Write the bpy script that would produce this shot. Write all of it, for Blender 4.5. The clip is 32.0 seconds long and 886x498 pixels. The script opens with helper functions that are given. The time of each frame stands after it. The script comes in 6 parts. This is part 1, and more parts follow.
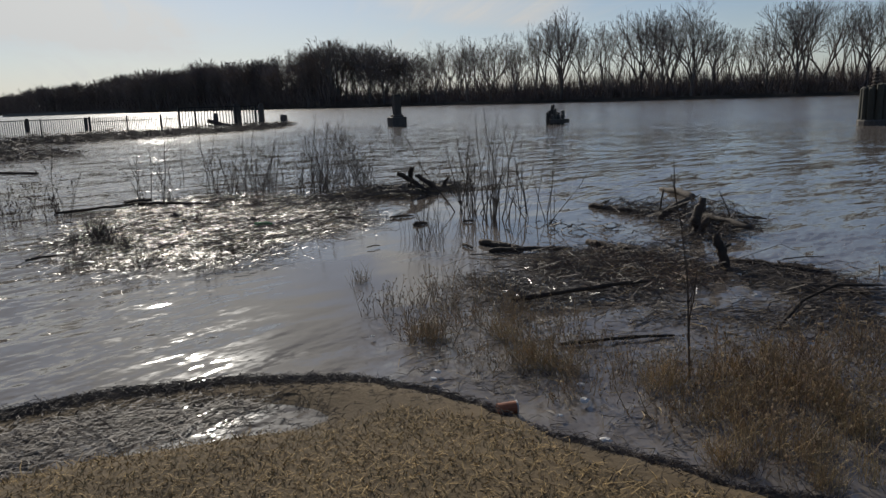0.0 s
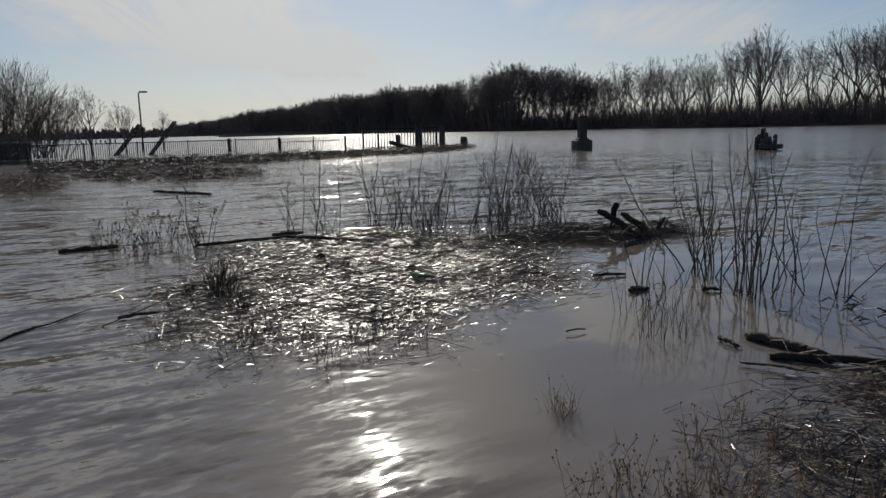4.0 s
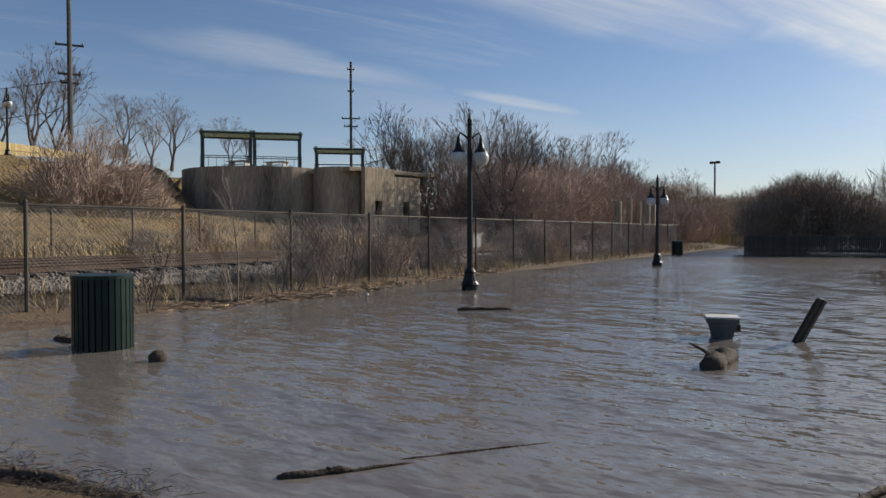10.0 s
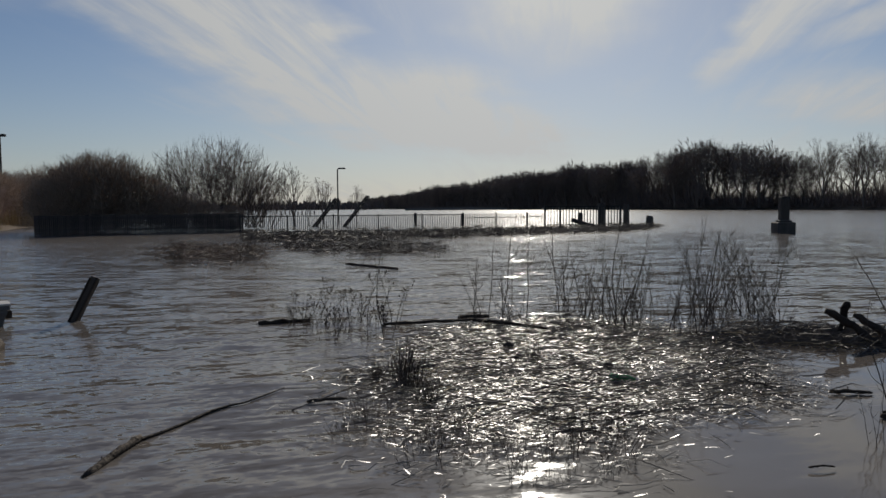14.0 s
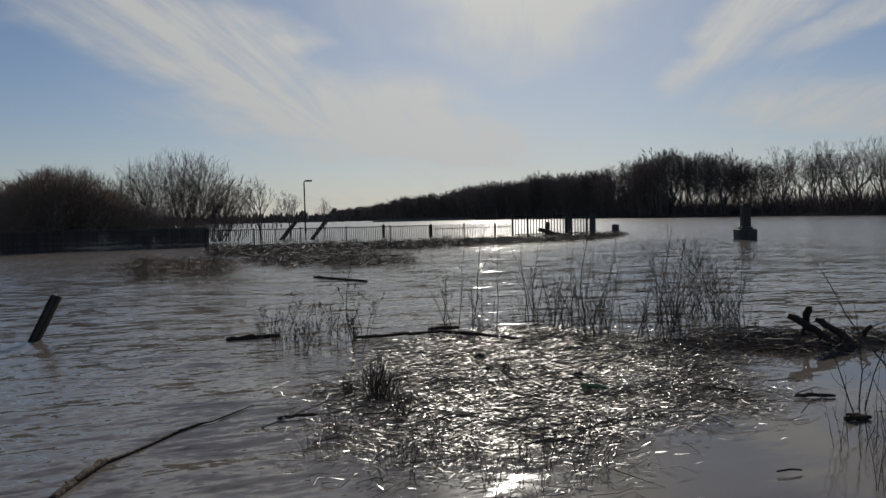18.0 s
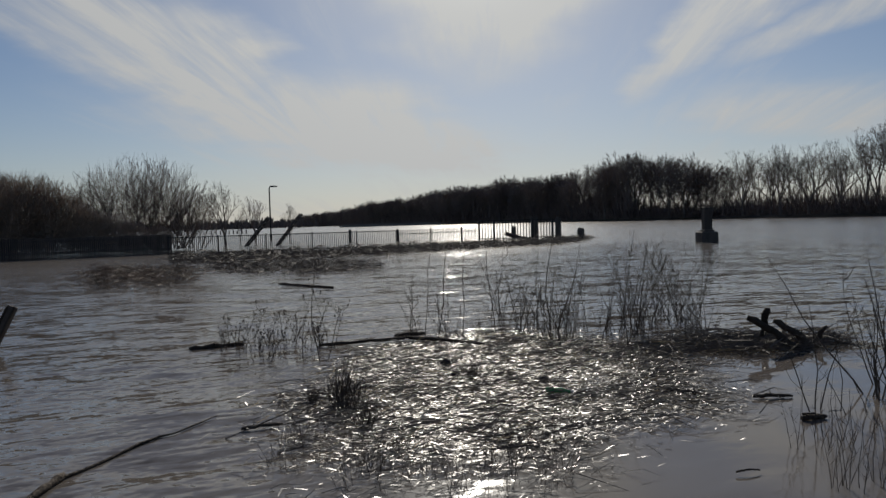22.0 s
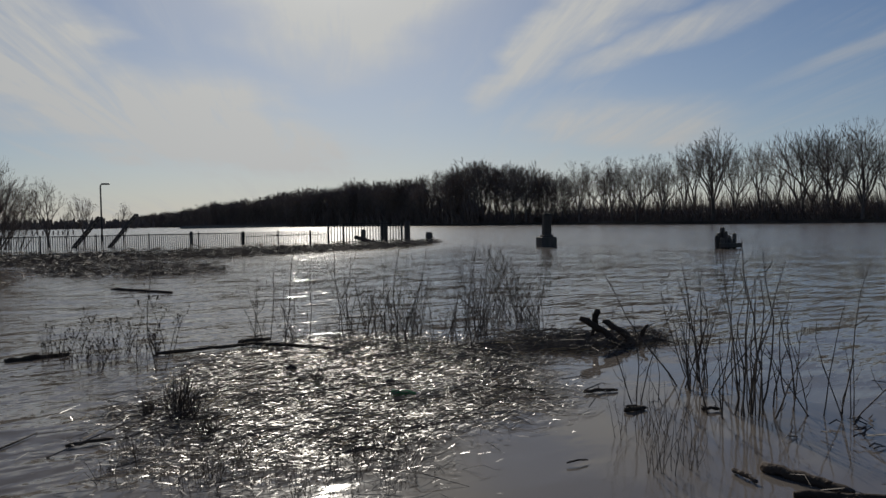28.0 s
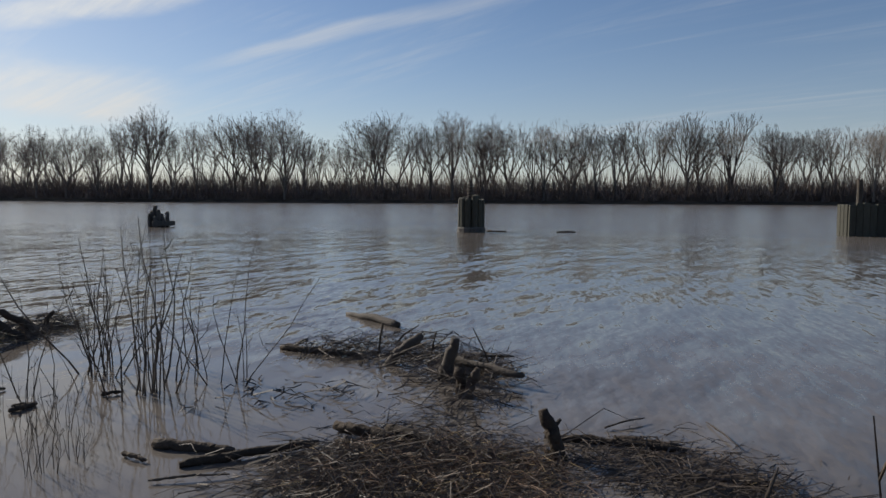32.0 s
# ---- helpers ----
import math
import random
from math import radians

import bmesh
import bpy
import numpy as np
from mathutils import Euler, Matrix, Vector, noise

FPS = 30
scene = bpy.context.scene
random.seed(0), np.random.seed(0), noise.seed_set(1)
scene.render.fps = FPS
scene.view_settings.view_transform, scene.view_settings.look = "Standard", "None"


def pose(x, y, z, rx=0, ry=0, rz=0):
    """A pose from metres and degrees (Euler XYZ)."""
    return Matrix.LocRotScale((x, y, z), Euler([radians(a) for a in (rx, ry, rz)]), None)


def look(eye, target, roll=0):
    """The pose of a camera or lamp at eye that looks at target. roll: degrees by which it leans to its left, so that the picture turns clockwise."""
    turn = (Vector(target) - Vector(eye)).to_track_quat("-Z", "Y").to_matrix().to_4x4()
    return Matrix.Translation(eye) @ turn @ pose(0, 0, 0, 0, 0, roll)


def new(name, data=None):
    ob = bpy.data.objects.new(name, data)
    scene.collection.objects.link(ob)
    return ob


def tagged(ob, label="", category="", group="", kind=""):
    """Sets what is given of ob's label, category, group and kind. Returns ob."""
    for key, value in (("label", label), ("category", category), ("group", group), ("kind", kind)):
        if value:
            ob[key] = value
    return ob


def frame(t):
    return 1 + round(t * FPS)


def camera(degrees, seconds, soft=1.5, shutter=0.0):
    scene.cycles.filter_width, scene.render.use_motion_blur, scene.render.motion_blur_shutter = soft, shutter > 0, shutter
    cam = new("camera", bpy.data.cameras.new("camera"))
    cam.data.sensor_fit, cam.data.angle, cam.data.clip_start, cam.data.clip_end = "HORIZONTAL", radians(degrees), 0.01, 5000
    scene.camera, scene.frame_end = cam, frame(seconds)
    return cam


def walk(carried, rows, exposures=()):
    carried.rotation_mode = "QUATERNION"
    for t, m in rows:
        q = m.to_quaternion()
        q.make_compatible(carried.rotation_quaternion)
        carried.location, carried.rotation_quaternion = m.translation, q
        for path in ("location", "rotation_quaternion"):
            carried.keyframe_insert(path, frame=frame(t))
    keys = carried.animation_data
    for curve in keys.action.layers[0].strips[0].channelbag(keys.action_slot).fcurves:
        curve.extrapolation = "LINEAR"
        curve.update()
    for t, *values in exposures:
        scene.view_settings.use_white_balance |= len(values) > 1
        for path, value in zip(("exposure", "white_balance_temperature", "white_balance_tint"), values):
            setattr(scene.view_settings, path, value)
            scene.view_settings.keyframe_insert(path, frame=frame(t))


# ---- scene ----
# seconds, eye x y z, heading to the right of north, pitch, lean to the right
LENS = 62.97
ROWS = [
    (0, -0.447, -2.671, 1.369, 24.48, -11.58, 1.77),
    (0.5, -0.375, -2.355, 1.379, 26.80, -11.40, 1.63),
    (1, -0.244, -2.008, 1.357, 26.80, -11.02, 1.14),
    (1.5, -0.180, -1.733, 1.319, 26.59, -11.68, 0.64),
    (2, -0.134, -1.483, 1.339, 27.38, -11.97, 0.59),
    (2.5, 0.007, -1.164, 1.307, 24.39, -11.50, 1.15),
    (4.5, 0.129, -0.251, 1.308, 4.99, -9.09, 1.64),
    (5.2, -0.088, -0.078, 1.340, -7.16, -8.55, 2.53),
    (5.5, -0.155, -0.064, 1.346, -15.69, -6.83, 2.86),
    (6, -0.223, -0.005, 1.357, -27.51, -4.38, 3.96),
    (6.5, -0.284, 0.003, 1.385, -35.58, -2.70, 4.14),
    (7, -0.357, -0.017, 1.409, -42.81, -1.07, 2.29),
    (7.5, -0.332, -0.118, 1.414, -50.30, -0.20, 0.79),
    (8, -0.358, -0.123, 1.408, -56.88, -0.16, 0.70),
    (8.5, -0.383, -0.150, 1.402, -61.11, -0.45, 0.33),
    (9, -0.388, -0.134, 1.397, -60.70, -1.08, 0.24),
    (9.5, -0.320, -0.112, 1.399, -58.16, -1.14, 0.22),
    (10, -0.309, -0.105, 1.392, -54.89, -1.34, 0.10),
    (10.5, -0.330, -0.093, 1.389, -51.77, -1.60, 0.08),
    (11, -0.327, -0.103, 1.391, -48.02, -1.93, -0.13),
    (11.5, -0.298, -0.056, 1.392, -42.65, -2.34, -0.05),
    (12, -0.231, 0.007, 1.378, -33.34, -2.62, 0.03),
    (12.5, -0.138, 0.024, 1.389, -21.38, -2.71, 0.26),
    (13, -0.087, 0.018, 1.388, -13.01, -3.13, 0.51),
    (13.5, -0.053, -0.016, 1.389, -7.41, -3.18, 0.61),
    (14, 0.005, -0.019, 1.393, -3.22, -3.26, 0.47),
    (14.5, -0.002, -0.013, 1.394, -1.54, -3.24, 0.56),
    (15, 0.005, -0.020, 1.397, -1.22, -3.31, 0.64),
    (15.5, 0.014, -0.039, 1.402, -0.38, -3.27, 0.45),
    (17.5, -0.006, -0.017, 1.403, -0.56, -2.49, 0.99),
    (18, -0.005, -0.017, 1.404, -0.70, -2.43, 1.23),
    (18.5, -0.010, -0.012, 1.396, -0.32, -2.55, 1.24),
    (19, 0.000, -0.001, 1.400, -0.00, -2.46, 1.36),
    (19.5, 0.002, -0.013, 1.405, 0.24, -2.39, 1.34),
    (20, -0.003, -0.026, 1.402, 0.61, -2.40, 1.31),
    (20.5, 0.010, -0.018, 1.409, 0.88, -2.25, 1.33),
    (21, 0.014, -0.013, 1.412, 0.95, -2.26, 1.44),
    (21.5, 0.016, -0.018, 1.422, 1.60, -2.20, 1.51),
    (22, 0.016, -0.025, 1.420, 1.90, -2.13, 1.64),
    (22.5, 0.037, 0.006, 1.416, 2.54, -2.07, 1.65),
    (23, 0.035, 0.021, 1.410, 2.72, -2.25, 1.62),
    (23.5, 0.020, 0.007, 1.413, 2.89, -2.30, 1.97),
    (24, 0.023, 0.024, 1.417, 3.11, -2.31, 1.68),
    (24.5, 0.031, 0.028, 1.413, 3.38, -2.29, 1.57),
    (26.5, 0.023, -0.049, 1.422, 6.65, -1.40, 1.66),
    (27, 0.036, -0.067, 1.421, 9.15, -1.33, 1.24),
    (27.5, 0.033, -0.071, 1.431, 10.92, -1.48, 0.95),
    (28, 0.031, -0.071, 1.430, 13.77, -2.13, 0.91),
    (28.5, 0.099, -0.056, 1.428, 17.51, -2.79, 0.95),
    (29, 0.106, -0.104, 1.444, 22.87, -3.07, 1.08),
    (29.5, 0.137, -0.098, 1.435, 28.09, -3.45, 0.71),
    (30, 0.210, -0.085, 1.427, 34.86, -3.41, 0.33),
    (30.5, 0.270, -0.097, 1.419, 41.67, -3.31, 0.06),
    (31, 0.293, -0.115, 1.422, 47.00, -3.31, 0.09),
    (31.5, 0.301, -0.158, 1.423, 52.32, -3.51, -0.00),
    (32, 0.305, -0.172, 1.422, 56.14, -4.11, -0.22),
]


def eye_pose(x, y, z, heading, pitch, lean):
    a, p = radians(heading), radians(pitch)
    ahead = Vector((math.sin(a) * math.cos(p), math.cos(a) * math.cos(p), math.sin(p)))
    eye = Vector((x, y, z))
    return look(eye, eye + ahead, -lean)


cam = camera(LENS, 32.0)
walk(cam, [(t, eye_pose(*r)) for t, *r in ROWS],
     exposures=[(0.0, 0.26), (2.0, 0.34), (4.5, 0.05), (6.0, -0.2), (7.5, 0.42), (8.5, 0.78), (10.5, 0.64), (12.0, 0.25), (13.0, -0.06), (24.5, -0.08), (28.0, -0.12), (30.0, -0.12), (31.0, 0.27), (32.0, 0.56)])

# ---- world and sun ----
SUN_AZ, SUN_EL = 5.0, 27.0
world = bpy.data.worlds.new("sky")
scene.world = world
world.use_nodes = True
wn, wl = world.node_tree.nodes, world.node_tree.links
wn.clear()
w_out = wn.new("ShaderNodeOutputWorld")
w_bg = wn.new("ShaderNodeBackground")
w_sky = wn.new("ShaderNodeTexSky")
w_sky.sky_type = "NISHITA"
w_sky.sun_disc = False
w_sky.sun_elevation, w_sky.sun_rotation = radians(SUN_EL), radians(SUN_AZ)
w_sky.air_density, w_sky.dust_density, w_sky.ozone_density = 1.0, 0.25, 2.0
w_bg.inputs["Strength"].default_value = 0.11


def wmath(op, a, b=None, clamp=False):
    n = wn.new("ShaderNodeMath")
    n.operation, n.use_clamp = op, clamp
    for i, v in enumerate((a, b)):
        if v is None:
            continue
        if isinstance(v, (int, float)):
            n.inputs[i].default_value = v
        else:
            wl.new(v, n.inputs[i])
    return n.outputs[0]


w_tc = wn.new("ShaderNodeTexCoord")
w_sep = wn.new("ShaderNodeSeparateXYZ")
wl.new(w_tc.outputs["Generated"], w_sep.inputs[0])
zc = wmath("ADD", wmath("MAXIMUM", w_sep.outputs[2], 0.0), 0.12)
w_flat = wn.new("ShaderNodeCombineXYZ")
wl.new(wmath("DIVIDE", w_sep.outputs[0], zc), w_flat.inputs[0])
wl.new(wmath("DIVIDE", w_sep.outputs[1], zc), w_flat.inputs[1])


def cirrus(rot, scale, offset, lo, hi, distortion=0.6, detail=9.0):
    m = wn.new("ShaderNodeMapping")
    m.vector_type = "TEXTURE"
    m.inputs["Rotation"].default_value = (0, 0, radians(rot))
    m.inputs["Scale"].default_value = scale
    m.inputs["Location"].default_value = offset
    wl.new(w_flat.outputs[0], m.inputs[0])
    n = wn.new("ShaderNodeTexNoise")
    n.inputs["Scale"].default_value, n.inputs["Detail"].default_value = 1.0, detail
    n.inputs["Roughness"].default_value, n.inputs["Distortion"].default_value = 0.62, distortion
    wl.new(m.outputs[0], n.inputs["Vector"])
    r = wn.new("ShaderNodeMapRange")
    r.interpolation_type = "SMOOTHSTEP"
    r.inputs["From Min"].default_value, r.inputs["From Max"].default_value = lo, hi
    wl.new(n.outputs["Fac"], r.inputs["Value"])
    return r.outputs[0]


sun_dir = Vector((math.sin(radians(SUN_AZ)) * math.cos(radians(SUN_EL)), math.cos(radians(SUN_AZ)) * math.cos(radians(SUN_EL)), math.sin(radians(SUN_EL))))
w_dot = wn.new("ShaderNodeVectorMath")
w_dot.operation = "DOT_PRODUCT"
wl.new(w_tc.outputs["Generated"], w_dot.inputs[0])
w_dot.inputs[1].default_value = sun_dir
toward_sun = wmath("MAXIMUM", w_dot.outputs["Value"], 0.0)
near_sun = wmath("POWER", toward_sun, 14.0)
sun_side = wmath("POWER", toward_sun, 5.0)
aureole = wmath("MULTIPLY", wmath("POWER", toward_sun, 300.0), 40.0)
glow = wmath("POWER", toward_sun, 60.0)
# the cirrus is combed along one direction, in coarse bundles and fine threads
bundles = cirrus(-5, (0.42, 2.6, 1), (1.3, 0.7, 0), 0.36, 0.66, 1.6)
threads = cirrus(-7, (0.10, 1.3, 1), (4.3, 2.7, 0), 0.34, 0.70, 0.9, 5.0)
fibres = wmath("ADD", wmath("MULTIPLY", bundles, 0.62), wmath("MULTIPLY", threads, 0.38))
veil = wmath("MULTIPLY", cirrus(-8, (0.8, 3.6, 1), (3.1, 1.7, 0), 0.47, 0.74, 1.0), threads)
height = wmath("MAXIMUM", w_sep.outputs[2], 0.0)
horizon = wmath("POWER", wmath("SUBTRACT", 1.0, wmath("MULTIPLY", height, 3.4), True), 2.6)


def cloud_bank(x, y, half_w, half_l, turn, ragged):
    """A soft-edged cirrus bank, by its centre, half sizes and turn in the plane of the clouds."""
    n = wn.new("ShaderNodeTexNoise")
    n.inputs["Scale"].default_value, n.inputs["Detail"].default_value = 1.7, 7.0
    wl.new(w_flat.outputs[0], n.inputs["Vector"])
    sub3 = wn.new("ShaderNodeVectorMath")
    sub3.operation = "MULTIPLY_ADD"
    wl.new(n.outputs["Color"], sub3.inputs[0])
    sub3.inputs[1].default_value = (ragged, ragged, 0)
    wl.new(w_flat.outputs[0], sub3.inputs[2])
    m = wn.new("ShaderNodeMapping")
    m.vector_type = "TEXTURE"
    m.inputs["Location"].default_value = (x + ragged / 2, y + ragged / 2, 0)
    m.inputs["Rotation"].default_value = (0, 0, radians(turn))
    m.inputs["Scale"].default_value = (half_w, half_l, 1)
    wl.new(sub3.outputs[0], m.inputs[0])
    ln = wn.new("ShaderNodeVectorMath")
    ln.operation = "LENGTH"
    wl.new(m.outputs[0], ln.inputs[0])
    r = wn.new("ShaderNodeMapRange")
    r.interpolation_type = "SMOOTHSTEP"
    r.inputs["From Min"].default_value, r.inputs["From Max"].default_value = 1.0, 0.25
    wl.new(ln.outputs["Value"], r.inputs["Value"])
    return r.outputs[0]


banks = None
for x, y, w, l, turn, ragged, amount in (
        (-0.92, 2.9, 0.52, 1.75, -9, 0.8, 1.0), (-0.35, 4.1, 0.95, 1.9, -30, 0.9, 1.0), (0.26, 2.2, 0.50, 1.3, 0, 0.6, 0.7),
        (1.07, 2.55, 0.22, 1.2, 2, 0.45, 0.9), (1.42, 2.35, 0.20, 0.9, 12, 0.45, 0.8), (1.95, 3.6, 0.80, 0.8, 40, 0.7, 0.8),
        (2.18, 1.85, 0.11, 1.3, 2, 0.16, 0.5), (-2.50, 2.22, 0.10, 0.42, -3, 0.16, 0.55), (-2.58, 1.2, 0.2, 0.8, 0, 0.4, 0.32), (-2.9, 2.4, 0.5, 1.4, 0, 0.5, 0.22), (-1.55, 1.6, 0.35, 0.9, -6, 0.5, 0.55)):
    one = wmath("MULTIPLY", cloud_bank(x, y, w, l, turn, ragged), amount)
    banks = one if banks is None else wmath("MAXIMUM", banks, one)
banks = wmath("MULTIPLY", banks, wmath("ADD", wmath("MULTIPLY", fibres, 0.8), 0.42))
cloud = wmath("MAXIMUM", wmath("MULTIPLY", veil, 0.30), banks)
cloud = wmath("ADD", cloud, wmath("MULTIPLY", near_sun, 0.38))
cloud = wmath("ADD", cloud, wmath("ADD", wmath("MULTIPLY", glow, 0.5), wmath("MULTIPLY", sun_side, 0.08)))
cloud = wmath("ADD", cloud, wmath("MULTIPLY", horizon, wmath("ADD", wmath("MULTIPLY", sun_side, 0.26), 0.52)), True)
w_col = wn.new("ShaderNodeMix")
w_col.data_type = "RGBA"
w_lum = wn.new("ShaderNodeMix")
w_lum.data_type = "RGBA"
w_lum.inputs["A"].default_value = (3.4, 3.5, 3.6, 1)
w_lum.inputs["B"].default_value = (5.4, 5.45, 5.35, 1)
wl.new(sun_side, w_lum.inputs["Factor"])
wl.new(cloud, w_col.inputs["Factor"])
w_dim = wn.new("ShaderNodeMix")
w_dim.data_type, w_dim.blend_type = "RGBA", "MULTIPLY"
w_dim.inputs["Factor"].default_value = 1.0
w_dim.inputs["B"].default_value = (0.41, 0.435, 0.50, 1)
wl.new(w_sky.outputs[0], w_dim.inputs["A"])
wl.new(w_dim.outputs["Result"], w_col.inputs["A"])
wl.new(w_lum.outputs["Result"], w_col.inputs["B"])
w_halo = wn.new("ShaderNodeCombineXYZ")
for i, k in enumerate((1.0, 0.97, 0.9)):
    wl.new(wmath("MULTIPLY", aureole, k), w_halo.inputs[i])
w_sum = wn.new("ShaderNodeVectorMath")
w_sum.operation = "ADD"
wl.new(w_col.outputs["Result"], w_sum.inputs[0])
wl.new(w_halo.outputs[0], w_sum.inputs[1])
wl.new(w_sum.outputs[0], w_bg.inputs["Color"])
wl.new(w_bg.outputs[0], w_out.inputs[0])

sun = new("sun", bpy.data.lights.new("sun", "SUN"))
sun.data.energy, sun.data.angle, sun.data.color = 3.2, radians(0.6), (1.0, 0.93, 0.82)
sun.matrix_world = look(sun_dir * 100, (0, 0, 0))


# ---- materials ----
def material(name, base, rough=0.8, metal=0.0, var=0.35, scale=4.0, fine=40.0, bump=0.3, bump_scale=None, dark=None, spec=0.4, stretch=(1, 1, 1), coords="Object", per_object=0.0, per_island=0.0, bump_dist=0.02):
    """Base colour varied at two scales, with fine relief."""
    m = bpy.data.materials.new(name)
    m.use_nodes = True
    n, l = m.node_tree.nodes, m.node_tree.links
    b = n["Principled BSDF"]
    b.inputs["Roughness"].default_value, b.inputs["Metallic"].default_value = rough, metal
    b.inputs["Specular IOR Level"].default_value = spec
    tc = n.new("ShaderNodeTexCoord")
    mp = n.new("ShaderNodeMapping")
    mp.inputs["Scale"].default_value = stretch
    l.new(tc.outputs[coords], mp.inputs[0])
    big, small = n.new("ShaderNodeTexNoise"), n.new("ShaderNodeTexNoise")
    for t, s, d in ((big, scale, 4.0), (small, fine, 6.0)):
        t.inputs["Scale"].default_value, t.inputs["Detail"].default_value = s, d
        l.new(mp.outputs[0], t.inputs["Vector"])
    mixf = n.new("ShaderNodeMath")
    mixf.operation = "MULTIPLY_ADD"
    l.new(big.outputs["Fac"], mixf.inputs[0])
    mixf.inputs[1].default_value = 0.6
    half = n.new("ShaderNodeMath")
    half.operation = "MULTIPLY"
    l.new(small.outputs["Fac"], half.inputs[0])
    half.inputs[1].default_value = 0.4
    l.new(half.outputs[0], mixf.inputs[2])
    ramp = n.new("ShaderNodeValToRGB")
    lo = dark or tuple(c * (1 - var) for c in base)
    hi = tuple(min(1, c * (1 + var)) for c in base)
    ramp.color_ramp.elements[0].position, ramp.color_ramp.elements[1].position = 0.32, 0.68
    ramp.color_ramp.elements[0].color, ramp.color_ramp.elements[1].color = (*lo, 1), (*hi, 1)
    l.new(mixf.outputs[0], ramp.inputs[0])
    col = ramp.outputs[0]
    for amount, node, socket in ((per_object, "ShaderNodeObjectInfo", "Random"), (per_island, "ShaderNodeNewGeometry", "Random Per Island")):
        if amount:
            info = n.new(node)
            mr = n.new("ShaderNodeMapRange")
            mr.inputs["To Min"].default_value, mr.inputs["To Max"].default_value = 1 - amount, 1 + amount
            l.new(info.outputs[socket], mr.inputs["Value"])
            hsv = n.new("ShaderNodeHueSaturation")
            l.new(mr.outputs[0], hsv.inputs["Value"])
            l.new(col, hsv.inputs["Color"])
            col = hsv.outputs[0]
    l.new(col, b.inputs["Base Color"])
    if bump:
        bp = n.new("ShaderNodeBump")
        bp.inputs["Strength"].default_value, bp.inputs["Distance"].default_value = bump, bump_dist
        l.new(small.outputs["Fac"], bp.inputs["Height"])
        l.new(bp.outputs[0], b.inputs["Normal"])
    return m


def water_material():
    m = bpy.data.materials.new("river_water")
    m.use_nodes = True
    n, l = m.node_tree.nodes, m.node_tree.links
    b = n["Principled BSDF"]
    b.inputs["Roughness"].default_value = 0.06
    b.inputs["IOR"].default_value = 1.33
    b.inputs["Specular IOR Level"].default_value = 0.5
    tc = n.new("ShaderNodeTexCoord")

    def waves(scale, stretch, rot, detail, distortion=0.4):
        mp = n.new("ShaderNodeMapping")
        mp.inputs["Scale"].default_value = stretch
        mp.inputs["Rotation"].default_value = (0, 0, radians(rot))
        l.new(tc.outputs["Object"], mp.inputs[0])
        t = n.new("ShaderNodeTexNoise")
        t.inputs["Scale"].default_value, t.inputs["Detail"].default_value = scale, detail
        t.inputs["Distortion"].default_value = distortion
        l.new(mp.outputs[0], t.inputs["Vector"])
        return t.outputs["Fac"]

    stain = waves(0.25, (1, 1, 1), 0, 4)
    ramp = n.new("ShaderNodeValToRGB")
    ramp.color_ramp.elements[0].color, ramp.color_ramp.elements[1].color = (0.125, 0.109, 0.095, 1), (0.16, 0.14, 0.122, 1)
    l.new(stain, ramp.inputs[0])
    l.new(ramp.outputs[0], b.inputs["Base Color"])

    def add(a, b, op="ADD"):
        v = n.new("ShaderNodeVectorMath")
        v.operation = op
        for i, q in enumerate((a, b)):
            if isinstance(q, tuple):
                v.inputs[i].default_value = q
            else:
                l.new(q, v.inputs[i])
        return v.outputs[0]

    def ripple(crest, length, rot, tilt, detail=1.0, warp=0.5):
        """Slopes of long-crested ripples: crest and wave length in metres, the crests' heading, the steepness."""
        mp = n.new("ShaderNodeMapping")
        mp.vector_type = "TEXTURE"
        mp.inputs["Scale"].default_value = (crest, length, 1)
        mp.inputs["Rotation"].default_value = (0, 0, radians(rot))
        l.new(tc.outputs["Object"], mp.inputs[0])
        t = n.new("ShaderNodeTexNoise")
        t.inputs["Scale"].default_value, t.inputs["Detail"].default_value = 1.0, detail
        t.inputs["Distortion"].default_value = warp
        l.new(mp.outputs[0], t.inputs["Vector"])
        c, sn = math.cos(radians(rot)), math.sin(radians(rot))
        even = add(t.outputs["Color"], (0.5, 0.5, 0.5), "SUBTRACT")
        # mostly across the crest, a little along it
        dots = []
        for k, axis in enumerate(((0.25 * c, 0.25 * sn), (-sn, c))):
            sep = n.new("ShaderNodeSeparateXYZ")
            l.new(even, sep.inputs[0])
            sc = n.new("ShaderNodeVectorMath")
            sc.operation = "SCALE"
            sc.inputs[0].default_value = (axis[0] * tilt, axis[1] * tilt, 0)
            l.new(sep.outputs[k], sc.inputs["Scale"])
            dots.append(sc.outputs[0])
        return add(dots[0], dots[1])

    small = add(add(ripple(0.48, 0.088, 26, 0.44), ripple(0.30, 0.08, 2, 0.26)), ripple(0.08, 0.034, 20, 0.35))
    swell = add(ripple(0.9, 0.22, 4, 0.25, 0.0), ripple(1.6, 0.5, -12, 0.12, 0.0))
    lee = n.new("ShaderNodeMapping")
    lee.vector_type = "TEXTURE"
    lee.inputs["Location"].default_value = (CALM[0], CALM[1], 0)
    lee.inputs["Rotation"].default_value = (0, 0, radians(-10))
    lee.inputs["Scale"].default_value = (2.6, 3.9, 1)
    l.new(tc.outputs["Object"], lee.inputs[0])
    far = n.new("ShaderNodeVectorMath")
    far.operation = "LENGTH"
    l.new(lee.outputs[0], far.inputs[0])
    rough = n.new("ShaderNodeMapRange")
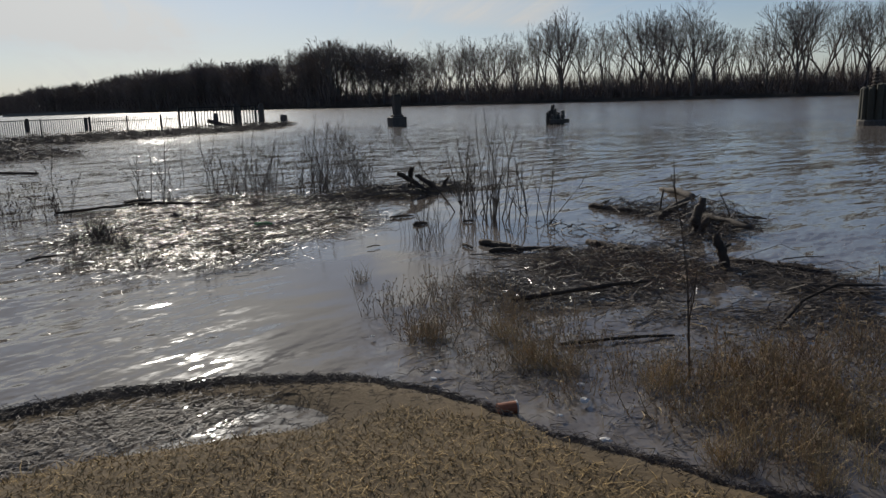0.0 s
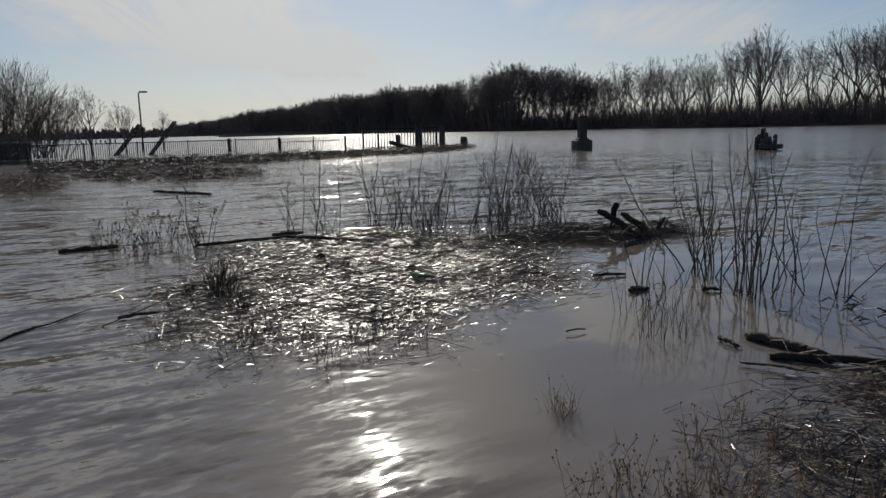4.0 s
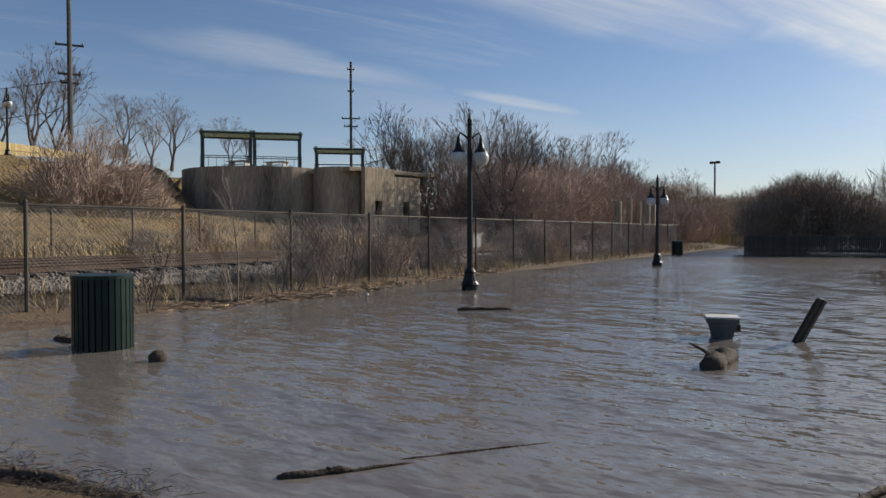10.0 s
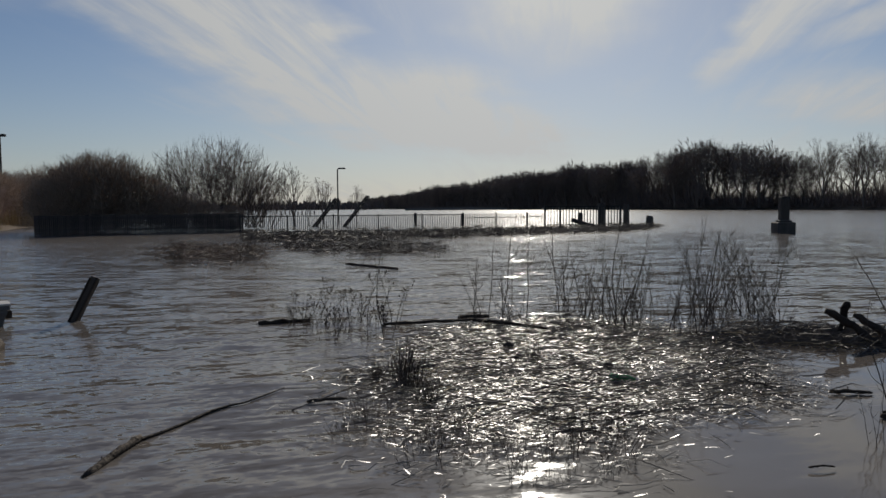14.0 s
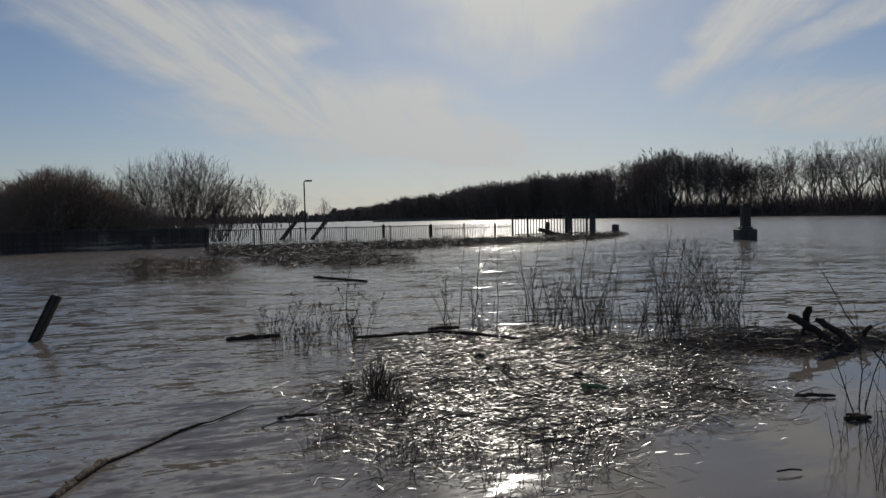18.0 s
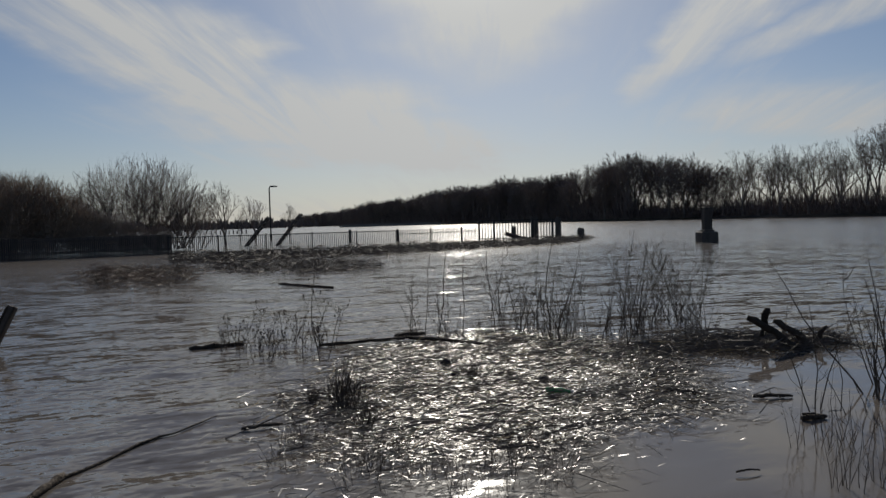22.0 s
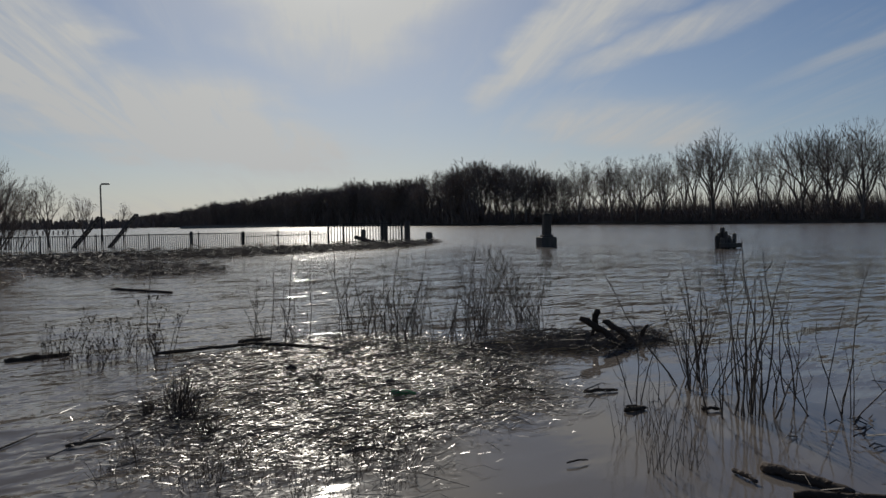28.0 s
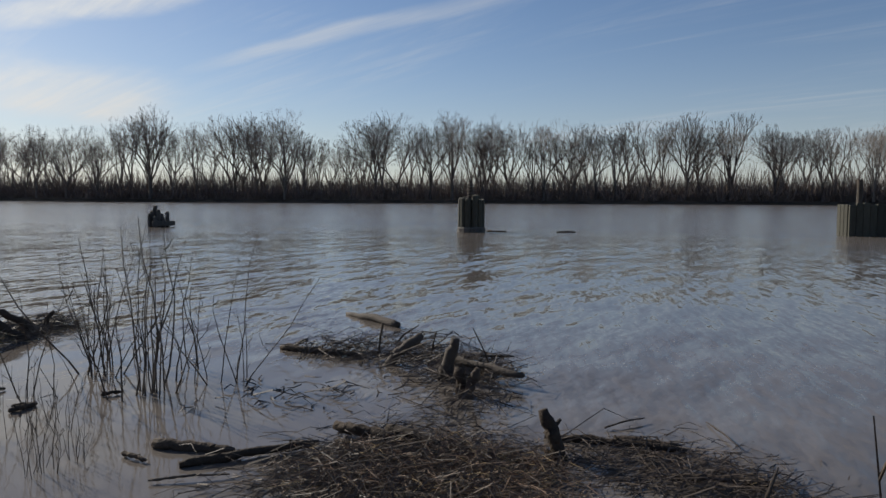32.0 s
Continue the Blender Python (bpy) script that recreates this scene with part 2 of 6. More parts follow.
    rough.inputs["From Min"].default_value, rough.inputs["From Max"].default_value = 2.6, 11.0
    rough.inputs["To Min"].default_value, rough.inputs["To Max"].default_value = 0.05, 0.20
    l.new(far.outputs["Value"], rough.inputs["Value"])
    l.new(rough.outputs[0], b.inputs["Roughness"])
    gusts = waves(0.09, (0.5, 1.6, 1), 0, 3, 0.8)
    both = swell
    for v, lo, hi, r0, r1 in ((small, 0.08, 1.0, 0.6, 1.25), (swell, 0.16, 1.0, 0.5, 1.05)):
        wind = n.new("ShaderNodeMapRange")
        wind.interpolation_type = "SMOOTHSTEP"
        wind.inputs["From Min"].default_value, wind.inputs["From Max"].default_value = r0, r1
        wind.inputs["To Min"].default_value, wind.inputs["To Max"].default_value = lo, hi
        l.new(far.outputs["Value"], wind.inputs["Value"])
        force = n.new("ShaderNodeMapRange")
        force.inputs["From Min"].default_value, force.inputs["From Max"].default_value = 0.3, 0.7
        force.inputs["To Min"].default_value, force.inputs["To Max"].default_value = 0.55, 1.35
        l.new(gusts, force.inputs["Value"])
        k = n.new("ShaderNodeMath")
        k.operation = "MULTIPLY"
        l.new(wind.outputs[0], k.inputs[0])
        l.new(force.outputs[0], k.inputs[1])
        sc = n.new("ShaderNodeVectorMath")
        sc.operation = "SCALE"
        l.new(v, sc.inputs[0])
        l.new(k.outputs[0], sc.inputs["Scale"])
        both = sc.outputs[0] if v is small else add(both, sc.outputs[0])
    last = n.new("ShaderNodeVectorMath")
    last.operation = "NORMALIZE"
    l.new(add(both, (0.0, 0.0, 1.0)), last.inputs[0])
    l.new(last.outputs[0], b.inputs["Normal"])
    return m


CALM = (2.5, 4.3)
WATER = water_material()
BARK_FAR = material("grey_brown_bark", (0.13, 0.108, 0.092), 0.9, scale=0.6, fine=9, per_object=0.3)
TWIGS_FAR = material("bare_twigs", (0.16, 0.13, 0.112), 0.9, scale=0.5, fine=5, bump=0, per_object=0.3)
BRUSH_FAR = material("far_brown_brush", (0.17, 0.132, 0.112), 0.9, scale=0.5, fine=5, bump=0)
BUSH_TWIGS = material("brown_bush_twigs", (0.32, 0.245, 0.185), 0.9, scale=0.5, fine=5, bump=0, per_object=0.3)
TWIGS_RED = material("reddish_bare_twigs", (0.38, 0.29, 0.24), 0.9, scale=0.5, fine=5, bump=0, per_object=0.35)
WOOD_WET = material("wet_driftwood", (0.058, 0.045, 0.035), 0.8, scale=3, fine=30, bump=1.0, spec=0.12, stretch=(1, 1, 1), per_object=0.3)
WOOD_GREY = material("weathered_grey_wood", (0.078, 0.063, 0.05), 0.85, scale=3, fine=45, bump=0.5, per_object=0.25)
REED = material("wet_flattened_reeds", (0.15, 0.12, 0.078), 0.36, scale=2, fine=20, bump=0, per_island=0.5, spec=1.0)
STEM = material("dark_dead_weed_stems", (0.068, 0.05, 0.037), 0.68, scale=2, fine=20, bump=0, per_island=0.4)
GRASS = material("dry_tan_grass", (0.36, 0.265, 0.135), 0.85, scale=1.2, fine=14, bump=0, per_island=0.4)
TURF = material("brown_turf_blades", (0.29, 0.20, 0.088), 0.9, scale=1.2, fine=14, bump=0, per_island=0.5)
SOIL = material("mown_dormant_turf", (0.098, 0.068, 0.034), 0.95, scale=1.8, fine=60, bump=0.35, bump_dist=0.01)
MUD = material("dark_river_mud", (0.06, 0.048, 0.036), 0.35, scale=1.2, fine=25, bump=0.6)
BANK = material("dark_bank_soil", (0.075, 0.06, 0.045), 0.95, scale=0.4, fine=3, bump=0.6)
HILLGRASS = material("embankment_dry_grass", (0.265, 0.168, 0.066), 0.95, scale=0.5, fine=6, bump=1.0, bump_dist=0.2, dark=(0.11, 0.08, 0.04))
CONCRETE = material("stained_tan_concrete", (0.40, 0.32, 0.225), 0.9, scale=0.35, fine=6, bump=0.4, dark=(0.10, 0.08, 0.06), stretch=(1.6, 1.6, 0.3))
IRON = material("black_painted_iron", (0.012, 0.013, 0.014), 0.4, metal=0.3, scale=3, fine=40, bump=0.15)
GREENIRON = material("dark_green_painted_steel", (0.008, 0.022, 0.017), 0.4, metal=0.2, scale=3, fine=40, bump=0.15)
GLOBE = material("frosted_white_glass", (0.52, 0.51, 0.47), 0.25, scale=3, fine=30, bump=0)
GALV = material("galvanised_fence_wire", (0.20, 0.19, 0.17), 0.5, metal=0.6, scale=2, fine=30, bump=0.2)
FENCEPOST = material("dark_weathered_fence_pipe", (0.07, 0.06, 0.05), 0.6, metal=0.4, scale=3, fine=30, bump=0.2)
STEEL = material("rusty_rail_steel", (0.095, 0.062, 0.045), 0.6, metal=0.5, scale=3, fine=30, bump=0.3)
BALLAST = material("pale_grey_ballast", (0.22, 0.185, 0.15), 0.95, scale=1.5, fine=14, bump=1.0, bump_dist=0.06, dark=(0.12, 0.10, 0.085))
PLANK = material("pale_yellow_wooden_boards", (0.55, 0.42, 0.20), 0.8, scale=1, fine=20, bump=0.3, per_object=0.15)
STONE = material("pale_stone", (0.46, 0.45, 0.43), 0.7, scale=3, fine=40, bump=0.3)
PILE = material("dark_timber_piles", (0.075, 0.068, 0.06), 0.85, scale=2, fine=18, bump=0.6, stretch=(1, 1, 0.3), per_object=0.25)
PILECAP = material("mossy_timber_pile_wall", (0.055, 0.053, 0.040), 0.85, scale=1.5, fine=14, bump=0.6, stretch=(1, 1, 0.25), per_object=0.25)


# ---- mesh helpers ----
class Shape:
    """Collects vertices and faces for one mesh."""

    def __init__(self):
        self.v, self.f = [], []

    def tube(self, pts, radii, n=5, cap=True):
        pts = [Vector(p) for p in pts]
        base, prev = len(self.v), None
        for i, p in enumerate(pts):
            d = (pts[min(i + 1, len(pts) - 1)] - pts[max(i - 1, 0)])
            if d.length < 1e-9:
                d = Vector((0, 0, 1))
            d.normalize()
            if prev is None:
                prev = d.orthogonal().normalized()
            side = (prev - d * prev.dot(d))
            side = side.normalized() if side.length > 1e-6 else d.orthogonal().normalized()
            prev, other = side, d.cross(side)
            r = radii[i]
            for k in range(n):
                a = 2 * math.pi * k / n
                self.v.append(tuple(p + (side * math.cos(a) + other * math.sin(a)) * r))
        for i in range(len(pts) - 1):
            for k in range(n):
                a, b = base + i * n + k, base + i * n + (k + 1) % n
                self.f.append((a, b, b + n, a + n))
        if cap:
            self.f.append(tuple(base + k for k in reversed(range(n))))
            self.f.append(tuple(base + (len(pts) - 1) * n + k for k in range(n)))
        return self

    def spike(self, p, q, r):
        """A three-sided shoot that tapers to a point."""
        p, q = Vector(p), Vector(q)
        d = (q - p).normalized()
        s = d.orthogonal().normalized()
        o = d.cross(s)
        b = len(self.v)
        for k in range(3):
            a = 2.0944 * k
            self.v.append(tuple(p + (s * math.cos(a) + o * math.sin(a)) * r))
        self.v.append(tuple(q))
        self.f += [(b, b + 1, b + 3), (b + 1, b + 2, b + 3), (b + 2, b, b + 3)]
        return self

    def lathe(self, profile, n=16, centre=(0, 0, 0)):
        """profile: (radius, height) from bottom to top."""
        base = len(self.v)
        for r, z in profile:
            for k in range(n):
                a = 2 * math.pi * k / n
                self.v.append((centre[0] + r * math.cos(a), centre[1] + r * math.sin(a), centre[2] + z))
        for i in range(len(profile) - 1):
            for k in range(n):
                a, b = base + i * n + k, base + i * n + (k + 1) % n
                self.f.append((a, b, b + n, a + n))
        self.f.append(tuple(base + k for k in reversed(range(n))))
        self.f.append(tuple(base + (len(profile) - 1) * n + k for k in range(n)))
        return self

    def box(self, m, sx, sy, sz, bevel=0.0):
        """A box of the given sizes, its base centre at the pose m, with chamfered top edges."""
        base = len(self.v)
        b = min(bevel, sx / 3, sy / 3, sz / 3)
        rings = [(0, 0), (0, sz)] if not b else [(b, 0), (0, b), (0, sz - b), (b, sz)]
        for inset, z in rings:
            for x, y in ((-1, -1), (1, -1), (1, 1), (-1, 1)):
                self.v.append(tuple(m @ Vector((x * (sx / 2 - inset), y * (sy / 2 - inset), z))))
        for i in range(len(rings) - 1):
            for k in range(4):
                a, c = base + i * 4 + k, base + i * 4 + (k + 1) % 4
                self.f.append((a, c, c + 4, a + 4))
        self.f.append((base + 3, base + 2, base + 1, base))
        t = base + 4 * (len(rings) - 1)
        self.f.append((t, t + 1, t + 2, t + 3))
        return self

    def blade(self, p, q, w, bend=0.0, flat=False):
        """A thin tapering blade or straw from p to q, bent in the middle."""
        p, q = Vector(p), Vector(q)
        d = q - p
        s = d.cross(Vector((0, 0, 1)))
        s = s.normalized() if s.length > 1e-6 else Vector((1, 0, 0))
        up = Vector((0, 0, 1)) if flat else s.cross(d).normalized()
        mid = (p + q) / 2 + Vector((random.uniform(-1, 1), random.uniform(-1, 1), random.uniform(-0.3, 1))) * bend
        base = len(self.v)
        for c, k in ((p, 1.0), (mid, 0.9), (q, 0.25)):
            for o in (s * w * k, -s * w * 0.5 * k + up * w * 0.8 * k, -s * w * 0.5 * k - up * w * 0.8 * k):
                self.v.append(tuple(c + o))
        for i in range(2):
            for k in range(3):
                a, b = base + 3 * i + k, base + 3 * i + (k + 1) % 3
                self.f.append((a, b, b + 3, a + 3))
        return self

    def ribbon(self, p, q, w, bend=0.0):
        """A flat tapering grass blade from p to q."""
        p, q = Vector(p), Vector(q)
        a = random.uniform(0, 6.28)
        s = Vector((math.cos(a), math.sin(a), 0)) * w
        mid = (p + q) / 2 + Vector((random.uniform(-1, 1), random.uniform(-1, 1), random.uniform(-0.2, 0.8))) * bend
        base = len(self.v)
        for c, k in ((p, 1.0), (mid, 0.8), (q, 0.2)):
            self.v += [tuple(c - s * k), tuple(c + s * k)]
        for i in (0, 2):
            self.f.append((base + i, base + i + 1, base + i + 3, base + i + 2))
        return self

    def strap(self, c, a, length, w, tilt):
        """A flat wet leaf strap, almost level, at c."""
        d, s = Vector((math.cos(a), math.sin(a), tilt[0])), Vector((-math.sin(a), math.cos(a), tilt[1]))
        base = len(self.v)
        for u, k in ((-0.5, 0.5), (0.0, 1.0), (0.5, 0.4)):
            m = c + d * length * u + Vector((0, 0, 0.06 * length * (0.25 - u * u)))
            self.v += [tuple(m - s * w * k), tuple(m + s * w * k)]
        for i in (0, 2):
            self.f.append((base + i, base + i + 1, base + i + 3, base + i + 2))
        return self

    def mesh(self, name, mat, smooth=False):
        me = bpy.data.meshes.new(name)
        me.from_pydata(self.v, [], self.f)
        me.materials.append(mat)
        if smooth:
            me.shade_smooth()
        me.update()
        return me


def part(name, shape, mat, parent, label="", smooth=False, at=None):
    """Links a shape as one mesh object under a thing or a part."""
    ob = new(name, shape if isinstance(shape, bpy.types.Mesh) else shape.mesh(name, mat, smooth))
    ob.parent = parent
    if at is not None:
        ob.matrix_basis = at
    if label:
        ob["label"] = label
    return ob


def thing(name, label, category, at=None, group="", kind=""):
    ob = tagged(new(name), label, category, group, kind)
    ob.empty_display_size = 0.1
    if at is not None:
        ob.matrix_basis = at
    return ob


def solid(name, shape, mat, label, category, at=None, group="", kind="", smooth=False):
    ob = tagged(new(name, shape.mesh(name, mat, smooth)), label, category, group, kind)
    if at is not None:
        ob.matrix_basis = at
    return ob


def polar(az, d, z=0.0):
    return Vector((d * math.sin(radians(az)), d * math.cos(radians(az)), z))


R = random.Random(7)


# ---- ground and water ----
RAIL = radians(24)
ALONG, ACROSS = Vector((-math.sin(RAIL), math.cos(RAIL), 0)), Vector((-math.cos(RAIL), -math.sin(RAIL), 0))


def rail(s, a, z=0.0):
    """A place by its distance across (from the camera towards the railway) and along the railway."""
    return ACROSS * s + ALONG * a + Vector((0, 0, z))


SHORE = [(-6.27, -0.38), (-5.53, -0.17), (-4.89, 0.28), (-4.29, 0.7), (-2.4, 0.92), (-0.61, 1.05), (-0.02, 0.93), (0.56, 0.64), (0.83, 0.3), (0.99, 0.01), (1.05, -0.31), (1.21, -0.56), (1.37, -0.81), (1.43, -1.04)]


def shore_edge(x):
    if x <= SHORE[0][0]:
        return SHORE[0][1] + 0.15 * (x - SHORE[0][0])
    for (x0, y0), (x1, y1) in zip(SHORE, SHORE[1:]):
        if x0 <= x <= x1:
            return y0 + (y1 - y0) * (x - x0) / max(1e-6, x1 - x0)
    return SHORE[-1][1] - 1.0 * (x - SHORE[-1][0])


def ground_height(x, y):
    """The near shore: a low wrack ridge at the water's edge, a puddle behind it, then turf."""
    n = noise.noise(Vector((x * 0.7, y * 0.7, 3.1))) * 0.5 + noise.noise(Vector((x * 2.3, y * 2.3, 9.0))) * 0.3
    inland = shore_edge(x) - y
    if inland < 0:
        h = max(-0.5, inland * 0.16)
    else:
        h = min(inland * 0.30, 0.05) + max(0.0, inland - 0.7) * 0.022
        puddle = math.exp(-(((x + 0.85) / 1.2) ** 4) - (((inland - 0.45) / 0.24) ** 2))
        h -= 0.13 * puddle
    return h + n * 0.022


def grid(name, x0, x1, y0, y1, nx, ny, fn, mat, label, kind="structure"):
    sh = Shape()
    for j in range(ny + 1):
        for i in range(nx + 1):
            x, y = x0 + (x1 - x0) * i / nx, y0 + (y1 - y0) * j / ny
            sh.v.append((x, y, fn(x, y)))
    for j in range(ny):
        for i in range(nx):
            a = j * (nx + 1) + i
            sh.f.append((a, a + 1, a + nx + 2, a + nx + 1))
    return solid(name, sh, mat, label, name.split("_")[0], kind=kind, smooth=True)


water = grid("water", -2600, 2600, -1500, 3600, 2, 2, lambda x, y: 0.0, WATER, "muddy grey-brown flood water with small ripples")
sheet = grid("ground", -3000, 3000, -2000, 4000, 30, 30, lambda x, y: -0.9, MUD, "muddy river bed far under the flood")
shore = grid("shore", -9, 6, -8, 2.0, 150, 100, ground_height, SOIL, "dormant tan turf at the flooded river's edge")

# ---- bare trees ----


def bare_tree(rng, height, open_angle, leaders, levels, trunk_r, twig_r, lean=0.0, fork=0.25):
    """A trunk that forks again and again into a domed crown of fine twigs: two shapes."""
    wood, crown = Shape(), Shape()

    def turned(d, angle, roll):
        x = d.orthogonal().normalized()
        y = d.cross(x)
        return (d * math.cos(angle) + (x * math.cos(roll) + y * math.sin(roll)) * math.sin(angle)).normalized()

    def grow(p, d, length, r, level):
        bend = Vector((rng.uniform(-1, 1), rng.uniform(-1, 1), rng.uniform(0.0, 0.7))) * 0.16
        q = p + d * length * 0.5
        d = (d + bend).normalized()
        e = q + d * length * 0.5
        tip = max(twig_r, r * 0.74)
        (wood if level < 3 else crown).tube([p, q, e], [r, (r + tip) / 2, tip], 6 if level == 0 else 5 if level < 3 else 3, cap=False)
        if level >= levels:
            for k in range(5):
                f = q.lerp(e, rng.random())
                crown.spike(f, f + turned(d, rng.uniform(0.1, 0.7), rng.uniform(0, 6.28)) * length * rng.uniform(0.5, 0.95), twig_r * 1.1)
            return
        roll = rng.uniform(0, 6.28)
        for k in range(2):
            angle = radians(open_angle) * rng.uniform(0.55, 1.25) * (0.7 if k else 1.0)
            nd = turned(d, angle, roll + k * math.pi + rng.uniform(-0.5, 0.5))
            nd = (nd + Vector((0, 0, 0.07))).normalized()
            grow(e, nd, length * rng.uniform(0.68, 0.92), tip * (0.95 if k else 0.82), level + 1)
        if level > 0 and rng.random() < 0.75:
            nd = turned(d, rng.uniform(0.5, 0.9), rng.uniform(0, 6.28))
            grow(q, nd, length * rng.uniform(0.45, 0.65), max(twig_r, tip * 0.45), min(levels, level + 2))

    top = Vector((lean * height * fork, 0, height * fork))
    wood.tube([Vector((0, 0, -0.4)), top * 0.5, top], [trunk_r * 1.15, trunk_r * 0.95, trunk_r * 0.85], 7, cap=False)
    turn = rng.uniform(0, 6.28)
    for k in range(leaders):
        a = turn + k * 2 * math.pi / leaders + rng.uniform(-0.4, 0.4)
        out = math.tan(radians(open_angle)) * rng.uniform(0.35, 1.15)
        grow(top * rng.uniform(0.72, 1.0), Vector((math.cos(a) * out, math.sin(a) * out, 1)).normalized(), height * rng.uniform(0.17, 0.22), trunk_r * rng.uniform(0.5, 0.68), 0)
    k = height / max(v[2] for v in wood.v + crown.v)
    for s in (wood, crown):
        s.v = [(x * k, y * k, z * k) for x, y, z in s.v]
    return wood, crown


def crown_fill(shape, rng, mid, rx, rz, n, length, r, up=0.35, inner=0.45):
    """Short shoots through a rounded crown, thickest towards its outside."""
    for k in range(n):
        a, c = rng.uniform(0, 2 * math.pi), rng.uniform(-0.75, 1.0)
        s = math.sqrt(1 - c * c)
        o = Vector((s * math.cos(a), s * math.sin(a), c))
        u = inner + (1 - inner) * rng.random() ** 0.6
        lump = 0.88 + 0.2 * noise.noise(o * 2.3 + mid)
        p = mid + Vector((o.x * rx, o.y * rx, o.z * rz)) * u * lump
        if p.z < 0.1:
            continue
        d = (o + Vector((rng.gauss(0, 0.5), rng.gauss(0, 0.5), up + rng.gauss(0, 0.4)))).normalized()
        L = length * rng.uniform(0.5, 1.2)
        shape.spike(p - d * L * 0.7, p + d * L * 0.3, r)


rng = random.Random(11)
TALL = []
for i in range(7):
    w, c = bare_tree(rng, 22.0, rng.uniform(23, 31), rng.randint(2, 4), 6, 0.50, 0.016, rng.uniform(-0.1, 0.1), rng.uniform(0.12, 0.30))
    TALL.append((w.mesh("trunk", BARK_FAR), c.mesh("crown", TWIGS_FAR)))


FAR = []
for i in range(4):
    w, c = bare_tree(rng, 22.0, 27, 3, 4, 0.42, 0.06, rng.uniform(-0.1, 0.1), 0.15)
    crown_fill(c, rng, Vector((0, 0, 11.5)), 7.0, 10.0, 1500, 2.2, 0.06)
    FAR.append((w.mesh("trunk", BARK_FAR), c.mesh("crown", TWIGS_FAR)))
REAR = []
for i in range(5):
    w, c = bare_tree(rng, 22.0, rng.uniform(23, 30), 3, 5, 0.42, 0.018, rng.uniform(-0.1, 0.1), rng.uniform(0.12, 0.25))
    REAR.append((w.mesh("trunk", BARK_FAR), c.mesh("crown", TWIGS_FAR)))


def place_tree(meshes, x, y, z, scale, turn, label, group, width=1.0):
    t = thing("tree", label, "tree", pose(x, y, z, 0, 0, turn) @ Matrix.Diagonal((scale * width, scale * width, scale, 1)), group)
    part("trunk", meshes[0], None, t)
    part("crown", meshes[1], None, t)
    return t


# ---- the far bank: shoreline by heading and distance ----
BANKLINE = [(-9.5, 1500), (-8.2, 1250), (-3.7, 680), (3, 420), (9.6, 335), (16, 262), (22, 245), (26.4, 212), (30.6, 188), (44, 166), (56, 168), (70, 170), (85, 175), (112, 200), (135, 260)]


def bank_at(az):
    for (a, d), (b, e) in zip(BANKLINE, BANKLINE[1:]):
        if a <= az <= b:
            return d + (e - d) * (az - a) / (b - a)
    return BANKLINE[0][1] if az < BANKLINE[0][0] else BANKLINE[-1][1]


sh = Shape()
azs = [-9.5 + i * 1.5 for i in range(97)]
for az in azs:
    d = bank_at(az)
    for extra, z in ((0, -0.5), (1.5, 0.5), (6, 1.2), (60, 1.6), (400, 2.0)):
        sh.v.append(tuple(polar(az, d + extra * (1 if d < 400 else d / 400), z)))
for i in range(len(azs) - 1):
    for k in range(4):
        a = i * 5 + k
        sh.f.append((a, a + 1, a + 6, a + 5))
solid("far_bank", sh, BANK, "low dark wooded bank across the river", "river bank", kind="structure", smooth=True)

rng = random.Random(21)
az = -9.0
count = 0
while az < 112:
    d = bank_at(az)
    step = math.degrees(5.9 / d)
    for row, depth in enumerate((4, 13, 26)):
        if row == 2 and d < 240 and rng.random() < 0.5:
            continue
        p = polar(az + rng.uniform(-0.5, 0.5) * step, d + depth + rng.uniform(-3, 4), 1.0)
        place_tree(rng.choice(FAR if d > rng.uniform(225, 330) else TALL if row == 0 else REAR), p.x, p.y, p.z, (0.97 + (0.24 if d < 240 else 0.08) * noise.noise(Vector((az * 0.33, 0.4, 0)))) * rng.uniform(0.84, 1.1) * (0.92 if az > 52 else 0.9 if az > 20 else 1.04), rng.uniform(0, 360), "tall bare cottonwood on the far river bank", "far bank trees", rng.uniform(0.85, 1.15))
        count += 1
    az += step * (1.0 if d < 240 else 0.75 if d < 600 else 0.85)

# brush along the far bank
sh = Shape()
az = -9.5
while az < 115:
    d = bank_at(az)
    for k in range(9):
        p = polar(az + rng.uniform(-0.2, 0.2), d + rng.uniform(1, 26), 0.6)
        h = rng.uniform(2.0, 6.0) if rng.random() < 0.7 else rng.uniform(5, 10)
        if d > 260:
            h = rng.uniform(3, 14)
        for b in range(9):
            q = p + Vector((rng.uniform(-1, 1) * 2.6, rng.uniform(-1, 1) * 2.6, h * rng.uniform(0.3, 1.0)))
            sh.ribbon(p + Vector((rng.uniform(-0.8, 0.8), rng.uniform(-0.8, 0.8), 0)), q, 0.08 if d < 260 else 0.2, 0.8)
    az += math.degrees(0.45 / d) if d < 300 else math.degrees(0.8 / d)
solid("far_bank_brush", sh, BRUSH_FAR, "dense leafless brush under the far trees", "brush", kind="stuff")


# ---- river piers ----
def pile(parent, x, y, z0, z1, r, mat, rng):
    jag = rng.uniform(0.02, 0.08)
    s = Shape().tube([(x, y, z0), (x + rng.uniform(-.01, .01), y, (z0 + z1) / 2), (x + rng.uniform(-.02, .02), y, z1 - jag), (x, y, z1)], [r, r * 0.97, r * 0.93, r * 0.6], 9)
    return part("timber_post", s, mat, parent)


rng = random.Random(5)
